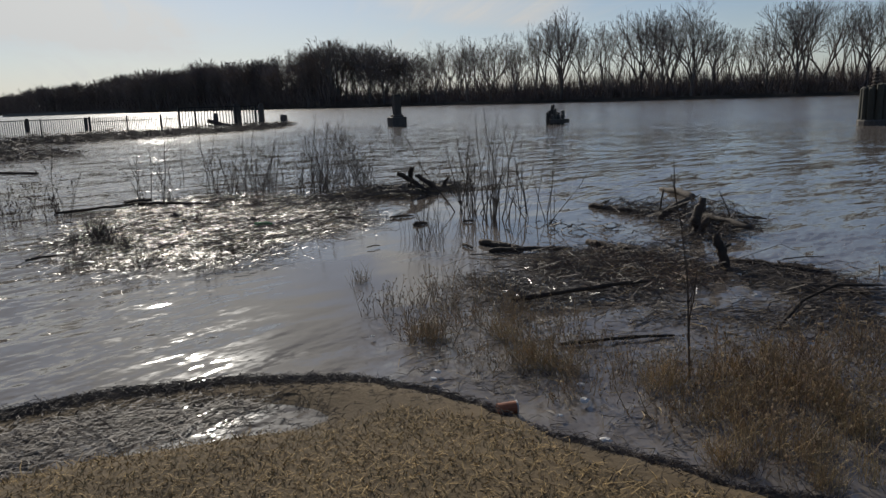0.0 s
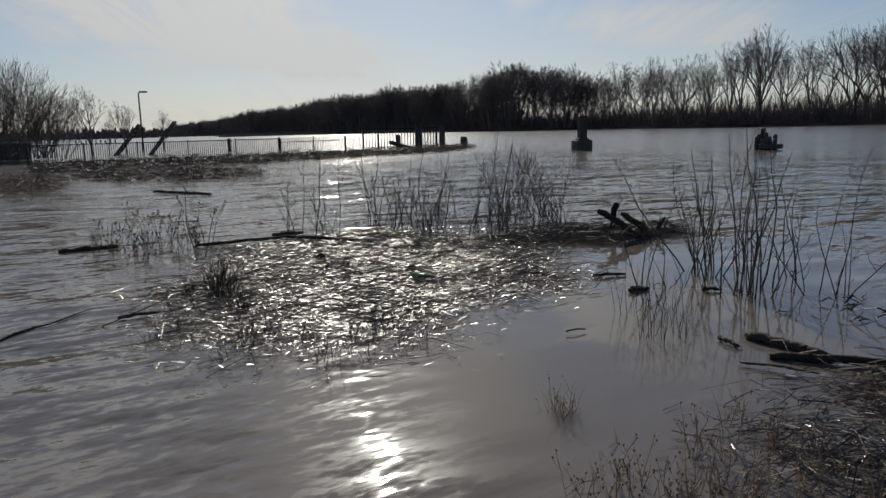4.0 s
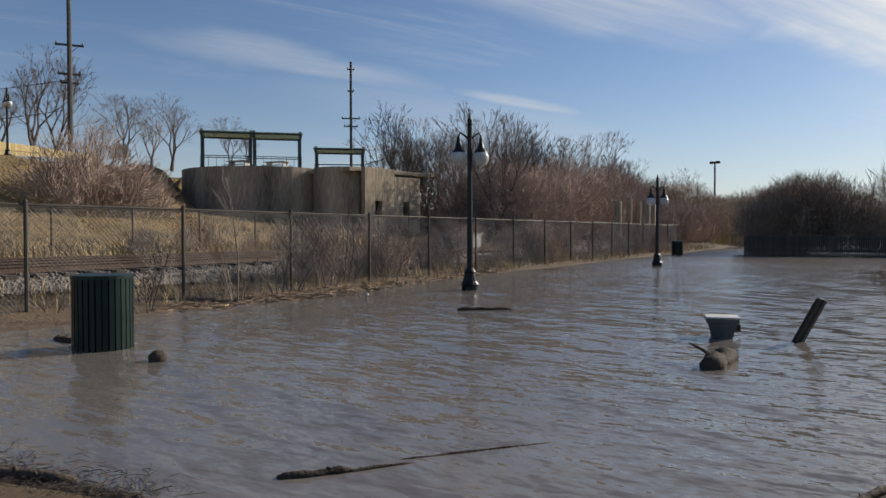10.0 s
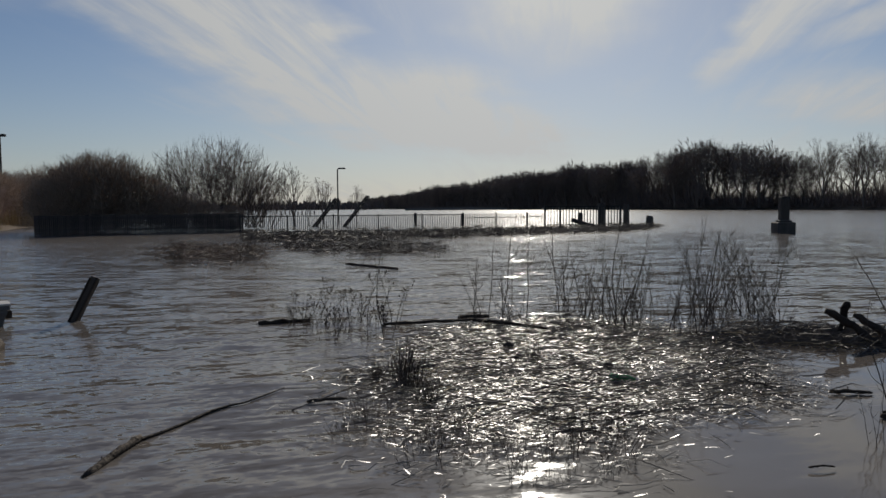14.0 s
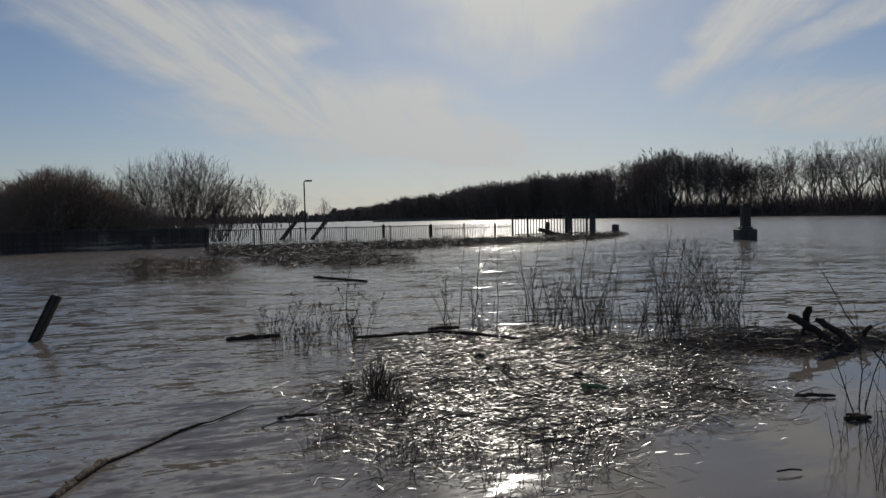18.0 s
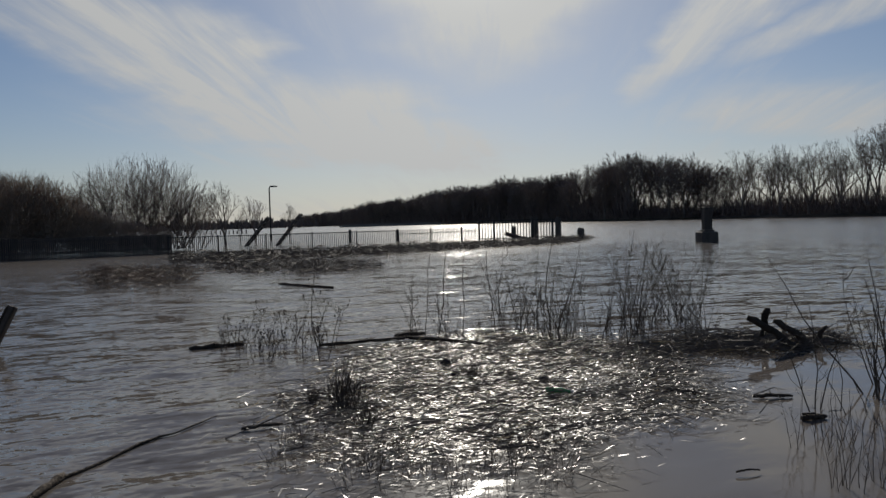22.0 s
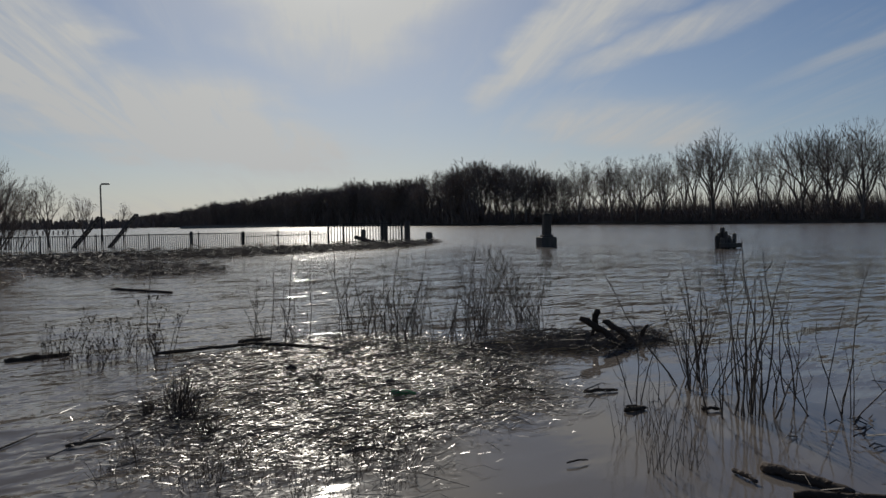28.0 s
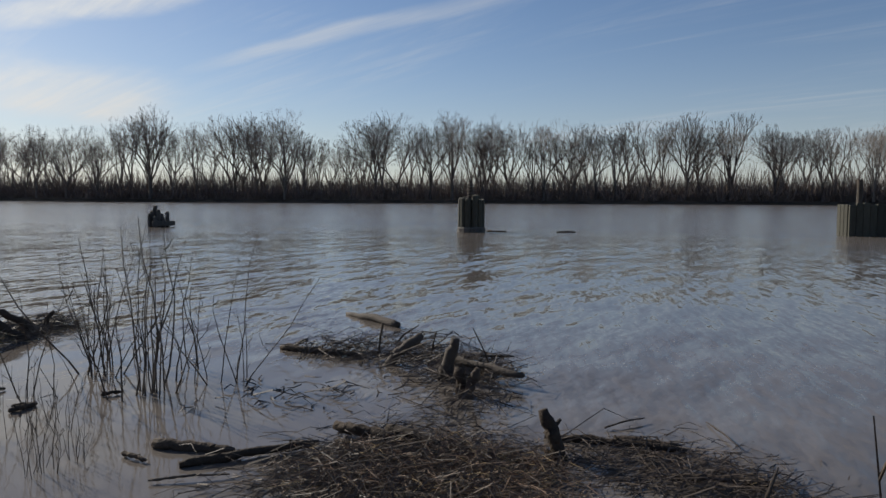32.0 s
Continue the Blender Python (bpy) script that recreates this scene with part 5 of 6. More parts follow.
MOUND = [(1.99, 2.13), (2.92, 2.62), (4.19, 2.47), (4.03, 1.98), (3.54, 1.38), (2.79, 0.85), (2.39, 0.66), (2.16, 0.79), (1.87, 1.55)]
raft("debris_mound", "tangled brown raft of sticks and dead stalks", MOUND, 4200, rng, STEM, 0.04, 0.24, 0.0028, 0.035, -20, 0.5, 3000, 55, 4.0)
raft("straw_litter", "pale straws strewn over the stick raft", MOUND, 500, rng, REED, 0.04, 0.2, 0.0022, 0.045, -25, 0.3, 250, 50, 3.0)
MOUND2 = [(2.83, 2.42), (3.32, 2.51), (3.64, 2.15), (3.76, 1.78), (3.71, 1.44), (3.49, 1.21), (3.13, 1.19), (2.63, 1.93)]
raft("brush_heap", "low heap of matted red-brown brush at the shore", MOUND2, 3000, rng, BRUSH, 0.04, 0.24, 0.0020, 0.045, 10, 0.35, 900, 75, 3.0)
raft("dark_brush_twigs", "wet dark twigs tangled in the brush heap", MOUND2, 1500, rng, STEM, 0.05, 0.26, 0.003, 0.05, -10, 0.45, 700, 70, 4.0)
raft("pale_brush_straws", "pale bent straws over the brush heap", MOUND2, 350, rng, GRASS, 0.04, 0.2, 0.0018, 0.05, 10, 0.0, 0, 75, 2.0)
STUMPS = [(4.86, 4.70), (5.43, 4.46), (6.07, 4.13), (6.12, 3.11), (5.07, 2.47), (4.01, 2.12), (4.69, 2.74), (4.99, 3.56), (4.95, 4.29)]
raft("stump_tangle", "tangle of broken twigs round the drifted stumps", STUMPS, 1500, rng, STEM, 0.08, 0.42, 0.0040, 0.09, 0, 0.45, 300, 65, 2.5)
SPREAD = [(3.86, 3.94), (4.27, 3.64), (4.48, 3.05), (4.03, 2.94), (3.66, 3.47)]
raft("leaf_litter", "small curled leaves and twigs afloat", SPREAD, 60, rng, STEM, 0.04, 0.2, 0.006, 0.03, 0, 0.0, 60, 60, 5.0)
EASTSTICKS = [(4.11, 1.59), (4.36, 0.91), (4.43, 0.53), (3.45, -0.14), (2.76, 0.14)]
raft("stick_scatter", "scattered sticks and stalks afloat in the shallows", EASTSTICKS, 1000, rng, STEM, 0.04, 0.26, 0.0032, 0.03, -25, 0.4, 2600, 45, 3.0)
EASTLIT = [(4.07, 1.33), (4.34, 0.94), (4.07, 0.37), (3.66, 0.62), (3.60, 1.29)]
raft("twig_drift", "thin dark twigs drifting by the shore", EASTLIT, 150, rng, STEM, 0.08, 0.4, 0.0035, 0.03, -30, 0.0, 60, 60, 4.0)
SHALLOWS = [(1.05, 1.2), (1.55, 2.0), (2.1, 1.9), (2.9, 0.9), (3.9, 0.5), (3.3, -0.5), (2.2, -1.2), (1.6, -0.9), (1.25, -0.3), (1.0, 0.3)]
raft("shallow_litter", "wet dark litter of broken stalks in the shallows", SHALLOWS, 3000, rng, STEM, 0.02, 0.14, 0.0020, 0.02, -15, 0.5, 5000, 60, 3.0)
raft("shallow_straws", "pale soaked straws adrift among the dead stalks", SHALLOWS, 900, rng, GRASS, 0.03, 0.16, 0.0018, 0.025, -15, 0.3, 0, 60, 3.0)
PUDDLE = [(-2.0, 0.76), (-0.6, 0.88), (0.1, 0.72), (0.12, 0.42), (-0.5, 0.36), (-2.0, 0.30)]
# straw litter, plus many near-level straps added to give the puddle glare
raft("puddle_litter", "wet straws and leaf scraps in the puddle, with straps added for glare", PUDDLE, 700, rng, STEM, 0.02, 0.10, 0.0016, 0.006, 5, 0.35, 6500, 45, 1.0)
ISLE1 = [(-11.55, 24.72), (-11.99, 28.14), (-7.81, 24.96), (-5.85, 18.87), (-6.60, 17.19), (-8.30, 18.62)]
raft("grass_islet", "floating islet of brown dead grass", ISLE1, 2600, rng, BRUSH, 0.10, 0.6, 0.008, 0.16, 0, 0.55, 0, 60, 5.0)
ISLE2 = [(-8.56, 27.37), (-5.06, 29.40), (-1.25, 26.11), (-1.24, 22.23), (-3.38, 21.50), (-5.86, 23.04)]
raft("driftwood_islet", "dark drift of sticks on calm water", ISLE2, 5000, rng, STEM, 0.08, 0.5, 0.011, 0.2, 0, 0.66, 0, 60, 4.0)
ISLE3 = [(-12.44, 36.86), (-5.36, 38.39), (3.73, 43.58), (12.46, 49.85), (8.51, 40.53), (0.43, 34.00), (-5.57, 30.95), (-9.98, 30.28)]
raft("pier_debris", "long brown drift of debris against the pier", ISLE3, 11000, rng, STEM, 0.1, 0.6, 0.016, 0.28, 0, 0.45, 0, 60, 4.0)
ISLE4 = [(-6.36, -0.38), (-6.15, -0.17), (-5.39, 0.14), (-4.80, 0.52), (-4.22, 0.86), (-4.07, 0.41), (-4.73, -0.32)]
raft("shore_drift", "grey straw and twig drift at the shore", ISLE4, 1900, rng, STEM, 0.04, 0.2, 0.0026, 0.022, 10, 0.25, 900, 50, 3.0)
FENCELIT = [(-13.30, 2.64), (-13.32, 4.41), (-14.56, 7.47), (-17.07, 11.32), (-23.61, 22.97), (-26.37, 25.70), (-19.64, 12.65), (-16.54, 6.68), (-14.65, 3.26)]
raft("fence_litter", "pale drift of leaves and litter along the fence", FENCELIT, 2400, rng, BRUSH, 0.05, 0.3, 0.012, 0.07, -60)
raft("fence_straw", "pale straws and leaves washed against the fence", FENCELIT, 500, rng, GRASS, 0.04, 0.25, 0.012, 0.05, -60, 0.3, 0, 50, 2.0)


def log(name, label, pts, r0, r1, mat, rng, group="drift logs", knots=2):
    """A tapered, crooked log with broken ends and branch stubs."""
    P = [Vector(p) for p in pts]
    fine, rad = [], []
    n = 9
    for i in range(n + 1):
        u = i / n * (len(P) - 1)
        k = min(int(u), len(P) - 2)
        q = P[k].lerp(P[k + 1], u - k)
        r = r0 + (r1 - r0) * i / n
        q += Vector((rng.uniform(-1, 1), rng.uniform(-1, 1), rng.uniform(-1, 1))) * r * 0.28
        fine.append(q)
        rad.append(r * rng.uniform(0.82, 1.16) * (0.7 if i in (0, n) else 1))
    s = Shape().tube(fine, rad, 9)
    for k in range(knots):
        i = rng.randint(2, n - 2)
        d = Vector((rng.uniform(-1, 1), rng.uniform(-1, 1), rng.uniform(0.2, 1))).normalized()
        s.tube([fine[i], fine[i] + d * rad[i] * rng.uniform(1.3, 2.6)], [rad[i] * 0.4, rad[i] * 0.2], 5)
    return solid(name, s, mat, label, "driftwood", group=group, smooth=True)


def float_log(label, x0, y0, x1, y1, r0, r1, z0=0.02, z1=0.02, mat=None, name="drift_log", knots=2):
    return log(name, label, [(x0, y0, z0 - 0.3 * r0), ((x0 + x1) / 2, (y0 + y1) / 2, (z0 + z1) / 2 + 0.01 - 0.3 * r0), (x1, y1, z1 - 0.3 * r1)], r0, r1, mat or WOOD_WET, rng, knots=knots)


def prop_log(label, x0, y0, x1, y1, z1, r0, r1, mat=None, knots=1, push=0.0):
    """A log that rises out of the water from its foot to its raised end; push leans it away from the shore."""
    d = Vector((x0, y0, 0)).normalized() * push
    return log("drift_log", label, [(x0, y0, -0.08), ((x0 + x1) / 2 + d.x / 2, (y0 + y1) / 2 + d.y / 2, z1 / 2), (x1 + d.x, y1 + d.y, z1)], r0, r1, mat or WOOD_WET, rng, knots=knots)


# the stump pile
prop_log("dark broken stump standing up from the driftwood", 4.92, 2.93, 4.98, 2.84, 0.32, 0.053, 0.041, WOOD_GREY)
prop_log("barkless log with a pale cut end propped on twigs", 5.00, 3.62, 5.21, 3.34, 0.22, 0.041, 0.038, WOOD_GREY, push=0.2)
float_log("pale smooth branch lying across the driftwood", 5.15, 2.99, 5.05, 2.29, 0.030, 0.026, 0.12, 0.10, WOOD_GREY)
prop_log("dark forked stub in the driftwood pile", 4.59, 2.51, 4.64, 2.43, 0.21, 0.038, 0.030)
prop_log("short dark stub in the driftwood pile", 4.63, 2.56, 4.62, 2.58, 0.20, 0.045, 0.038)
float_log("long dark branch afloat beside the stumps", 5.01, 4.80, 5.14, 3.93, 0.034, 0.022, 0.03, 0.03)
prop_log("short pale-tipped stick over a branch", 5.05, 4.77, 5.19, 4.64, 0.08, 0.019, 0.015, WOOD_GREY)
float_log("curved pale-ended log floating in open water", 6.86, 5.61, 6.52, 4.57, 0.034, 0.053, 0.02, 0.05, WOOD_GREY)
prop_log("thin upright dark stick in the driftwood", 5.37, 3.94, 5.40, 3.90, 0.28, 0.013, 0.011)
prop_log("thin forked dark branch in the driftwood", 5.84, 4.16, 6.01, 3.93, 0.17, 0.012, 0.006)
prop_log("thin bent dark branch in the driftwood", 5.38, 3.37, 5.41, 3.32, 0.26, 0.012, 0.006)
prop_log("long thin twig arching from the driftwood", 5.20, 2.59, 5.10, 2.76, 0.40, 0.007, 0.004)
float_log("thin dark branch beyond the stumps", 5.52, 3.17, 5.78, 2.75, 0.013, 0.009, 0.04, 0.05)
prop_log("dark rotten root standing at the heap's edge", 3.88, 1.42, 3.83, 1.53, 0.26, 0.049, 0.034, WOOD_WET, 3)
# shore logs
float_log("thick dark waterlogged log", 2.72, 3.42, 2.92, 2.97, 0.039, 0.030, 0.03, 0.02)
float_log("long dark waterlogged branch", 2.61, 3.04, 3.24, 2.64, 0.030, 0.021, 0.02, 0.04)
float_log("thick dark log half under brush", 3.47, 2.72, 3.53, 2.31, 0.036, 0.033, 0.06, 0.05)
float_log("thick dark log half under brush", 3.61, 2.44, 3.57, 2.03, 0.036, 0.030, 0.06, 0.05)
float_log("short dark stick afloat", 2.54, 3.44, 2.55, 3.24, 0.015, 0.012)
float_log("thin dark stick afloat", 2.39, 2.98, 2.67, 2.71, 0.008, 0.006, mat=WOOD_GREY)
float_log("short dark stick afloat", 2.64, 4.86, 2.77, 4.78, 0.015, 0.012)
float_log("short dark stick afloat", 3.14, 4.64, 3.26, 4.59, 0.015, 0.012)
float_log("dark sunken branch at the shore", 3.91, 0.85, 4.11, 0.40, 0.024, 0.018)
float_log("dark branch bordering the mound", 4.12, 1.66, 4.33, 0.89, 0.030, 0.024)
float_log("dark branch within the stick raft", 1.89, 1.38, 3.00, 1.31, 0.018, 0.015, 0.06, 0.06)
float_log("dark branch within the stick raft", 4.29, 1.30, 4.38, 0.94, 0.024, 0.021)
log("curved_branch", "long curved bare branch rising from the shallows", [(2.99, 0.20, 0.0), (3.39, 0.36, 0.08), (3.69, 0.36, 0.14), (4.25, 0.41, 0.05)], 0.013, 0.007, WOOD_WET, rng, knots=3)
float_log("dark sunken branch edging the grass", 1.72, 0.58, 2.39, 0.39, 0.012, 0.009, 0.015, 0.015)
# crossed logs
prop_log("heavy dark crossed log resting on driftwood", 3.96, 7.16, 3.44, 7.42, 0.33, 0.042, 0.036)
prop_log("short forked dark log pointing up", 3.75, 7.79, 3.82, 7.76, 0.38, 0.038, 0.036)
prop_log("heavy dark crossed log resting on driftwood", 4.15, 7.32, 3.77, 7.53, 0.28, 0.038, 0.033)
prop_log("dark broken branch end beside the crossed logs", 4.12, 7.46, 4.26, 7.38, 0.22, 0.03, 0.02)
float_log("thin dark branch lying past the crossed logs", 3.83, 7.71, 4.54, 7.47, 0.025, 0.015)
# logs round the raft
float_log("dark floating log with twigs", -2.72, 8.55, -2.14, 8.80, 0.034, 0.026)
float_log("long thin branch across the raft", -1.18, 8.41, -0.12, 8.67, 0.022, 0.019, 0.03, 0.04)
float_log("dark branch across the raft", -0.19, 8.68, 0.71, 8.07, 0.026, 0.015, 0.05, 0.04)
float_log("dark thick stub on the raft", -0.31, 8.78, 0.07, 8.86, 0.034, 0.026, 0.05, 0.07)
float_log("dark stick at the raft's edge", -1.26, 5.02, -0.99, 5.11, 0.015, 0.011)
float_log("dark log afloat in calm water", -3.43, 17.85, -1.94, 16.34, 0.038, 0.030)
float_log("dark stick at the raft's edge", 1.88, 5.81, 2.23, 5.47, 0.022, 0.015)
float_log("short dark stick afloat", 2.54, 5.39, 2.84, 5.38, 0.015, 0.013)
float_log("short forked dark stick afloat", 2.58, 4.76, 2.77, 4.80, 0.019, 0.015)
float_log("thin twig afloat near shore", 1.70, 3.80, 1.84, 3.82, 0.006, 0.005)
log("long_stick", "long thin wet stick trailing from a thicker end", [(-2.09, 3.58, 0.0), (-2.08, 4.16, 0.012), (-1.98, 4.38, 0.006), (-1.84, 4.89, 0.012), (-1.70, 5.02, 0.01), (-1.54, 5.43, 0.015)], 0.015, 0.005, WOOD_WET, rng, knots=2)
float_log("thick wet barkless end of the long stick", -2.09, 3.59, -2.08, 4.18, 0.024, 0.02, 0.0, 0.03)
float_log("wet log just awash", -4.17, 1.46, -4.03, 1.89, 0.035, 0.03, 0.0, 0.005)
float_log("tapering end of the log awash", -4.04, 1.84, -3.96, 2.24, 0.018, 0.006, 0.006, 0.0)
float_log("dark branch afloat below the lamp", -10.65, 7.48, -10.22, 8.35, 0.05, 0.03)
float_log("thin dark stick awash", -4.07, 2.17, -3.78, 3.24, 0.013, 0.008, -0.006, -0.002)
float_log("dark wet log at the shore", -5.50, -0.29, -4.73, 0.51, 0.05, 0.035, 0.05, 0.03)
float_log("dark bark piece behind the bin", -10.89, 1.18, -10.37, 1.36, 0.06, 0.04)
float_log("dark sodden stick by the fence", -10.75, -0.55, -10.73, -0.26, 0.05, 0.03)
for x, y, r in ((-8.49, 1.86, 0.10),):
    solid("float_ball", Shape().lathe([(0.02, -0.09), (0.075, -0.06), (0.10, 0.0), (0.085, 0.06), (0.04, 0.09), (0.01, 0.095)], 14), WOOD_WET, "round dark ball bobbing near the bin", "ball", pose(x, y, 0.02, 20, 15, 0), smooth=True)
float_log("thin dark drift trailing from the river dolphin", 26.28, 15.05, 26.36, 14.16, 0.05, 0.03)
float_log("dark drift wood far out on the river", 27.21, 12.33, 27.68, 11.73, 0.05, 0.04)
float_log("thin bent twig afloat off the brush heap", 4.46, 1.42, 4.76, 1.27, 0.007, 0.004, 0.02, 0.03)
float_log("thin twig afloat off the brush heap", 4.96, 0.94, 4.54, 0.65, 0.006, 0.004, 0.01, 0.02)
# leaning post
x0, y0, x1, y1, z1 = -5.19, 8.83, -4.96, 8.96, 0.54
t = thing("leaning_post", "leaning grooved dark post standing out of the flood", "post")
A, B = Vector((x0, y0, 0)), Vector((x1, y1, z1))
d = (B - A).normalized()
part("shaft", Shape().tube([A - d * 0.5, B], [0.062, 0.062], 4), WOOD_GREY, t)
for off in (-0.045, 0.045):
    part("edge_strip", Shape().tube([A - d * 0.4 + Vector((off, -0.05, 0)), B + Vector((off, -0.05, 0))], [0.016, 0.016], 4), WOOD_WET, t)
# stone bollard table
x, y = -5.99, 8.39
t = thing("stone_bench", "block with sides coloured dark as in shade and a pale square top, rising from the flood", "bench", pose(x, y, 0, 0, 0, 38))
# dark grey that carries the backlit shade on the block's sides
SHADED_STONE = material("dark_shaded_stone", (0.09, 0.095, 0.10), 0.5, scale=5, fine=40, bump=0.08)
body = Shape()
for hw, z in ((0.11, -0.5), (0.125, 0.0), (0.15, 0.10), (0.175, 0.17), (0.175, 0.20)):
    body.v += [(sx * hw, sy * hw, z) for sx, sy in ((-1, -1), (1, -1), (1, 1), (-1, 1))]
body.f = [(4 * r + k, 4 * r + (k + 1) % 4, 4 * r + 4 + (k + 1) % 4, 4 * r + 4 + k) for r in range(4) for k in range(4)] + [(3, 2, 1, 0), (16, 17, 18, 19)]
part("pedestal", body, SHADED_STONE, t)
# slab's shaded edge as a dark layer; the lit top is the pale layer
part("shaded_slab_side", Shape().box(pose(0, 0, 0.203), 0.40, 0.40, 0.05, 0.006), SHADED_STONE, t)
part("slab", Shape().box(pose(0, 0, 0.255), 0.42, 0.42, 0.025, 0.006), STONE, t, "pale square top slab")
part("bracket", Shape().box(pose(0.20, 0.08, 0.07), 0.07, 0.10, 0.10, 0.01), WOOD_GREY, t)
x0, y0 = -4.72, 6.27
t = log("drift_log", "short thick floating log seen end on", [(x0, y0, 0.02), (x0 - 0.25, y0 + 0.75, 0.03)], 0.13, 0.10, WOOD_WET, rng, knots=1)
prop_log("thin dark twig on the floating log", x0 - 0.1, y0 + 0.45, x0 - 0.42, y0 + 0.25, 0.2, 0.02, 0.012)


# ---- standing weeds ----
def weed(rng, height, stems, spread, r, branch, seed=0.0, lean=0.12, twigs=0):
    """Crooked stems with rising side shoots, twigs on the shoots and, on some kinds, seed heads."""
    s = Shape()
    for k in range(stems):
        a = rng.uniform(0, 2 * math.pi)
        rr = spread * rng.random() ** 0.5
        p = Vector((rr * math.cos(a), rr * math.sin(a), -0.15))
        h = height * rng.uniform(0.4, 1.0)
        d = Vector((rng.gauss(0, lean), rng.gauss(0, lean), 1))
        pts = [p]
        for i in range(5):
            d = (d + Vector((rng.gauss(0, 0.12), rng.gauss(0, 0.12), 0.07))).normalized()
            pts.append(pts[-1] + d * h / 5)
        s.tube(pts, [r, r * 0.88, r * 0.74, r * 0.6, r * 0.45, r * 0.25], 4, cap=False)
        for j in range(int(branch * rng.uniform(0.4, 1.6))):
            u = rng.uniform(0.25, 0.95) * 5
            i = min(int(u), 4)
            q = pts[i].lerp(pts[i + 1], u - i)
            ba = rng.uniform(0, 2 * math.pi)
            L = h * rng.uniform(0.10, 0.34) * (1.2 - u / 8)
            e1 = q + Vector((math.cos(ba) * 0.75, math.sin(ba) * 0.75, 0.7)).normalized() * L * 0.5
            e = e1 + Vector((math.cos(ba) * 0.4, math.sin(ba) * 0.4, 0.9)).normalized() * L * 0.5
            s.tube([q, e1, e], [r * 0.5, r * 0.4, r * 0.22], 3, cap=False)
            for m in range(rng.randint(0, twigs) if twigs else 0):
                f = q.lerp(e1, rng.uniform(0.5, 1)) if m % 2 else e1.lerp(e, rng.uniform(0, 0.8))
                s.spike(f, f + Vector((rng.gauss(0, 0.4), rng.gauss(0, 0.4), 0.9)) * L * rng.uniform(0.2, 0.5), r * 0.35)
            if seed and rng.random() < 0.8:
                s.tube([e, e + Vector((0, 0, seed * 0.5)), e + Vector((0, 0, seed))], [seed * 0.2, seed * 0.45, seed * 0.1], 4)
    return s


def tuft(rng, height, blades, spread, w, bend=0.5, heads=0.0):
    s = Shape()
    for k in range(blades):
        a = rng.uniform(0, 2 * math.pi)
        rr = spread * rng.random() ** 0.6
        p = Vector((rr * math.cos(a), rr * math.sin(a), -0.05))
        h = height * rng.uniform(0.4, 1.0)
        q = p + Vector((rng.gauss(0, bend) * h, rng.gauss(0, bend) * h, h * rng.uniform(0.5, 1)))
        s.blade(p, q, w, h * 0.14)
        if rng.random() < heads:
            o = Vector((q.x - p.x, q.y - p.y, 0)) * 0.12 + Vector((rng.gauss(0, 0.01), rng.gauss(0, 0.01), -0.012))
            s.tube([q - o * 0.3, q + o * 0.4 + Vector((0, 0, 0.012)), q + o], [w, w * 2.6, w * 0.8], 4)
    return s


def weed_bed(name, label, spots, lo, hi, make, mat=None):
    """Many small stalks, past counting, as one mesh."""
    bed = Shape()
    for x, y in spots:
        s, k, b = make(rng), rng.uniform(lo, hi), len(bed.v)
        z = max(0.0, ground_height(x, y))
        bed.v += [(x + vx * k, y + vy * k, z + vz * k) for vx, vy, vz in s.v]
        bed.f += [tuple(b + i for i in f) for f in s.f]
    return solid(name, bed, mat or STEM, label, "weeds", kind="stuff")


rng = random.Random(61)
TALLWEED = [weed(rng, 1.5, 3, 0.18, 0.0075, 4.0, 0.0, 0.14, 2).mesh("dead_weed", STEM) for i in range(6)]
BUSHWEED = [weed(rng, 1.3, 11, 0.20, 0.0055, 7, 0.0, 0.26, 4).mesh("dead_weed", STEM) for i in range(3)]
SEEDWEED = [weed(rng, 0.85, 7, 0.10, 0.0045, 6, 0.022, 0.2, 1).mesh("dead_weed", STEM) for i in range(3)]
LOWWEED = [weed(rng, 0.45, 9, 0.14, 0.0035, 3, 0.0, 0.2).mesh("dead_weed", STEM) for i in range(4)]
SHORESTEM = [weed(rng, 1.5, 4, 0.16, 0.0085, 1.8, 0.0, 0.24).mesh("dead_weed", STEM) for i in range(4)]
DARKTUFT = [tuft(rng, 0.55, 60, 0.09, 0.0035, 0.16).mesh("grass_tuft", STEM) for i in range(3)]
BROWNTUFT = [tuft(rng, 0.45, 60, 0.20, 0.0024, 0.34, 0.15).mesh("grass_tuft", BRUSH) for i in range(4)]
TANTUFT = [tuft(rng, 0.50, 70, 0.17, 0.0022, 0.30, 0.35).mesh("grass_tuft", GRASS) for i in range(5)]


def plant(meshes, x, y, z, k, label, group, name="dead_weed", category="weed"):
    ob = tagged(new(name, rng.choice(meshes)), label, category, group)
    ob.matrix_basis = pose(x, y, z, rng.uniform(-4, 4), rng.uniform(-4, 4), rng.uniform(0, 360)) @ Matrix.Diagonal((k, k, k, 1))
    return ob


# stems behind and beside the raft
STEMS_A = [(0.24, 9.40), (1.36, 10.02), (2.71, 9.51), (3.59, 9.10), (3.15, 7.52), (2.16, 7.39), (1.23, 8.15), (0.43, 8.67)]
for x, y in scatter(STEMS_A, 58, rng):
    plant(TALLWEED, x, y, 0, 0.26 + 0.85 * rng.random() ** 1.5, "thin bare weed stems standing in the water", "standing weed stems")
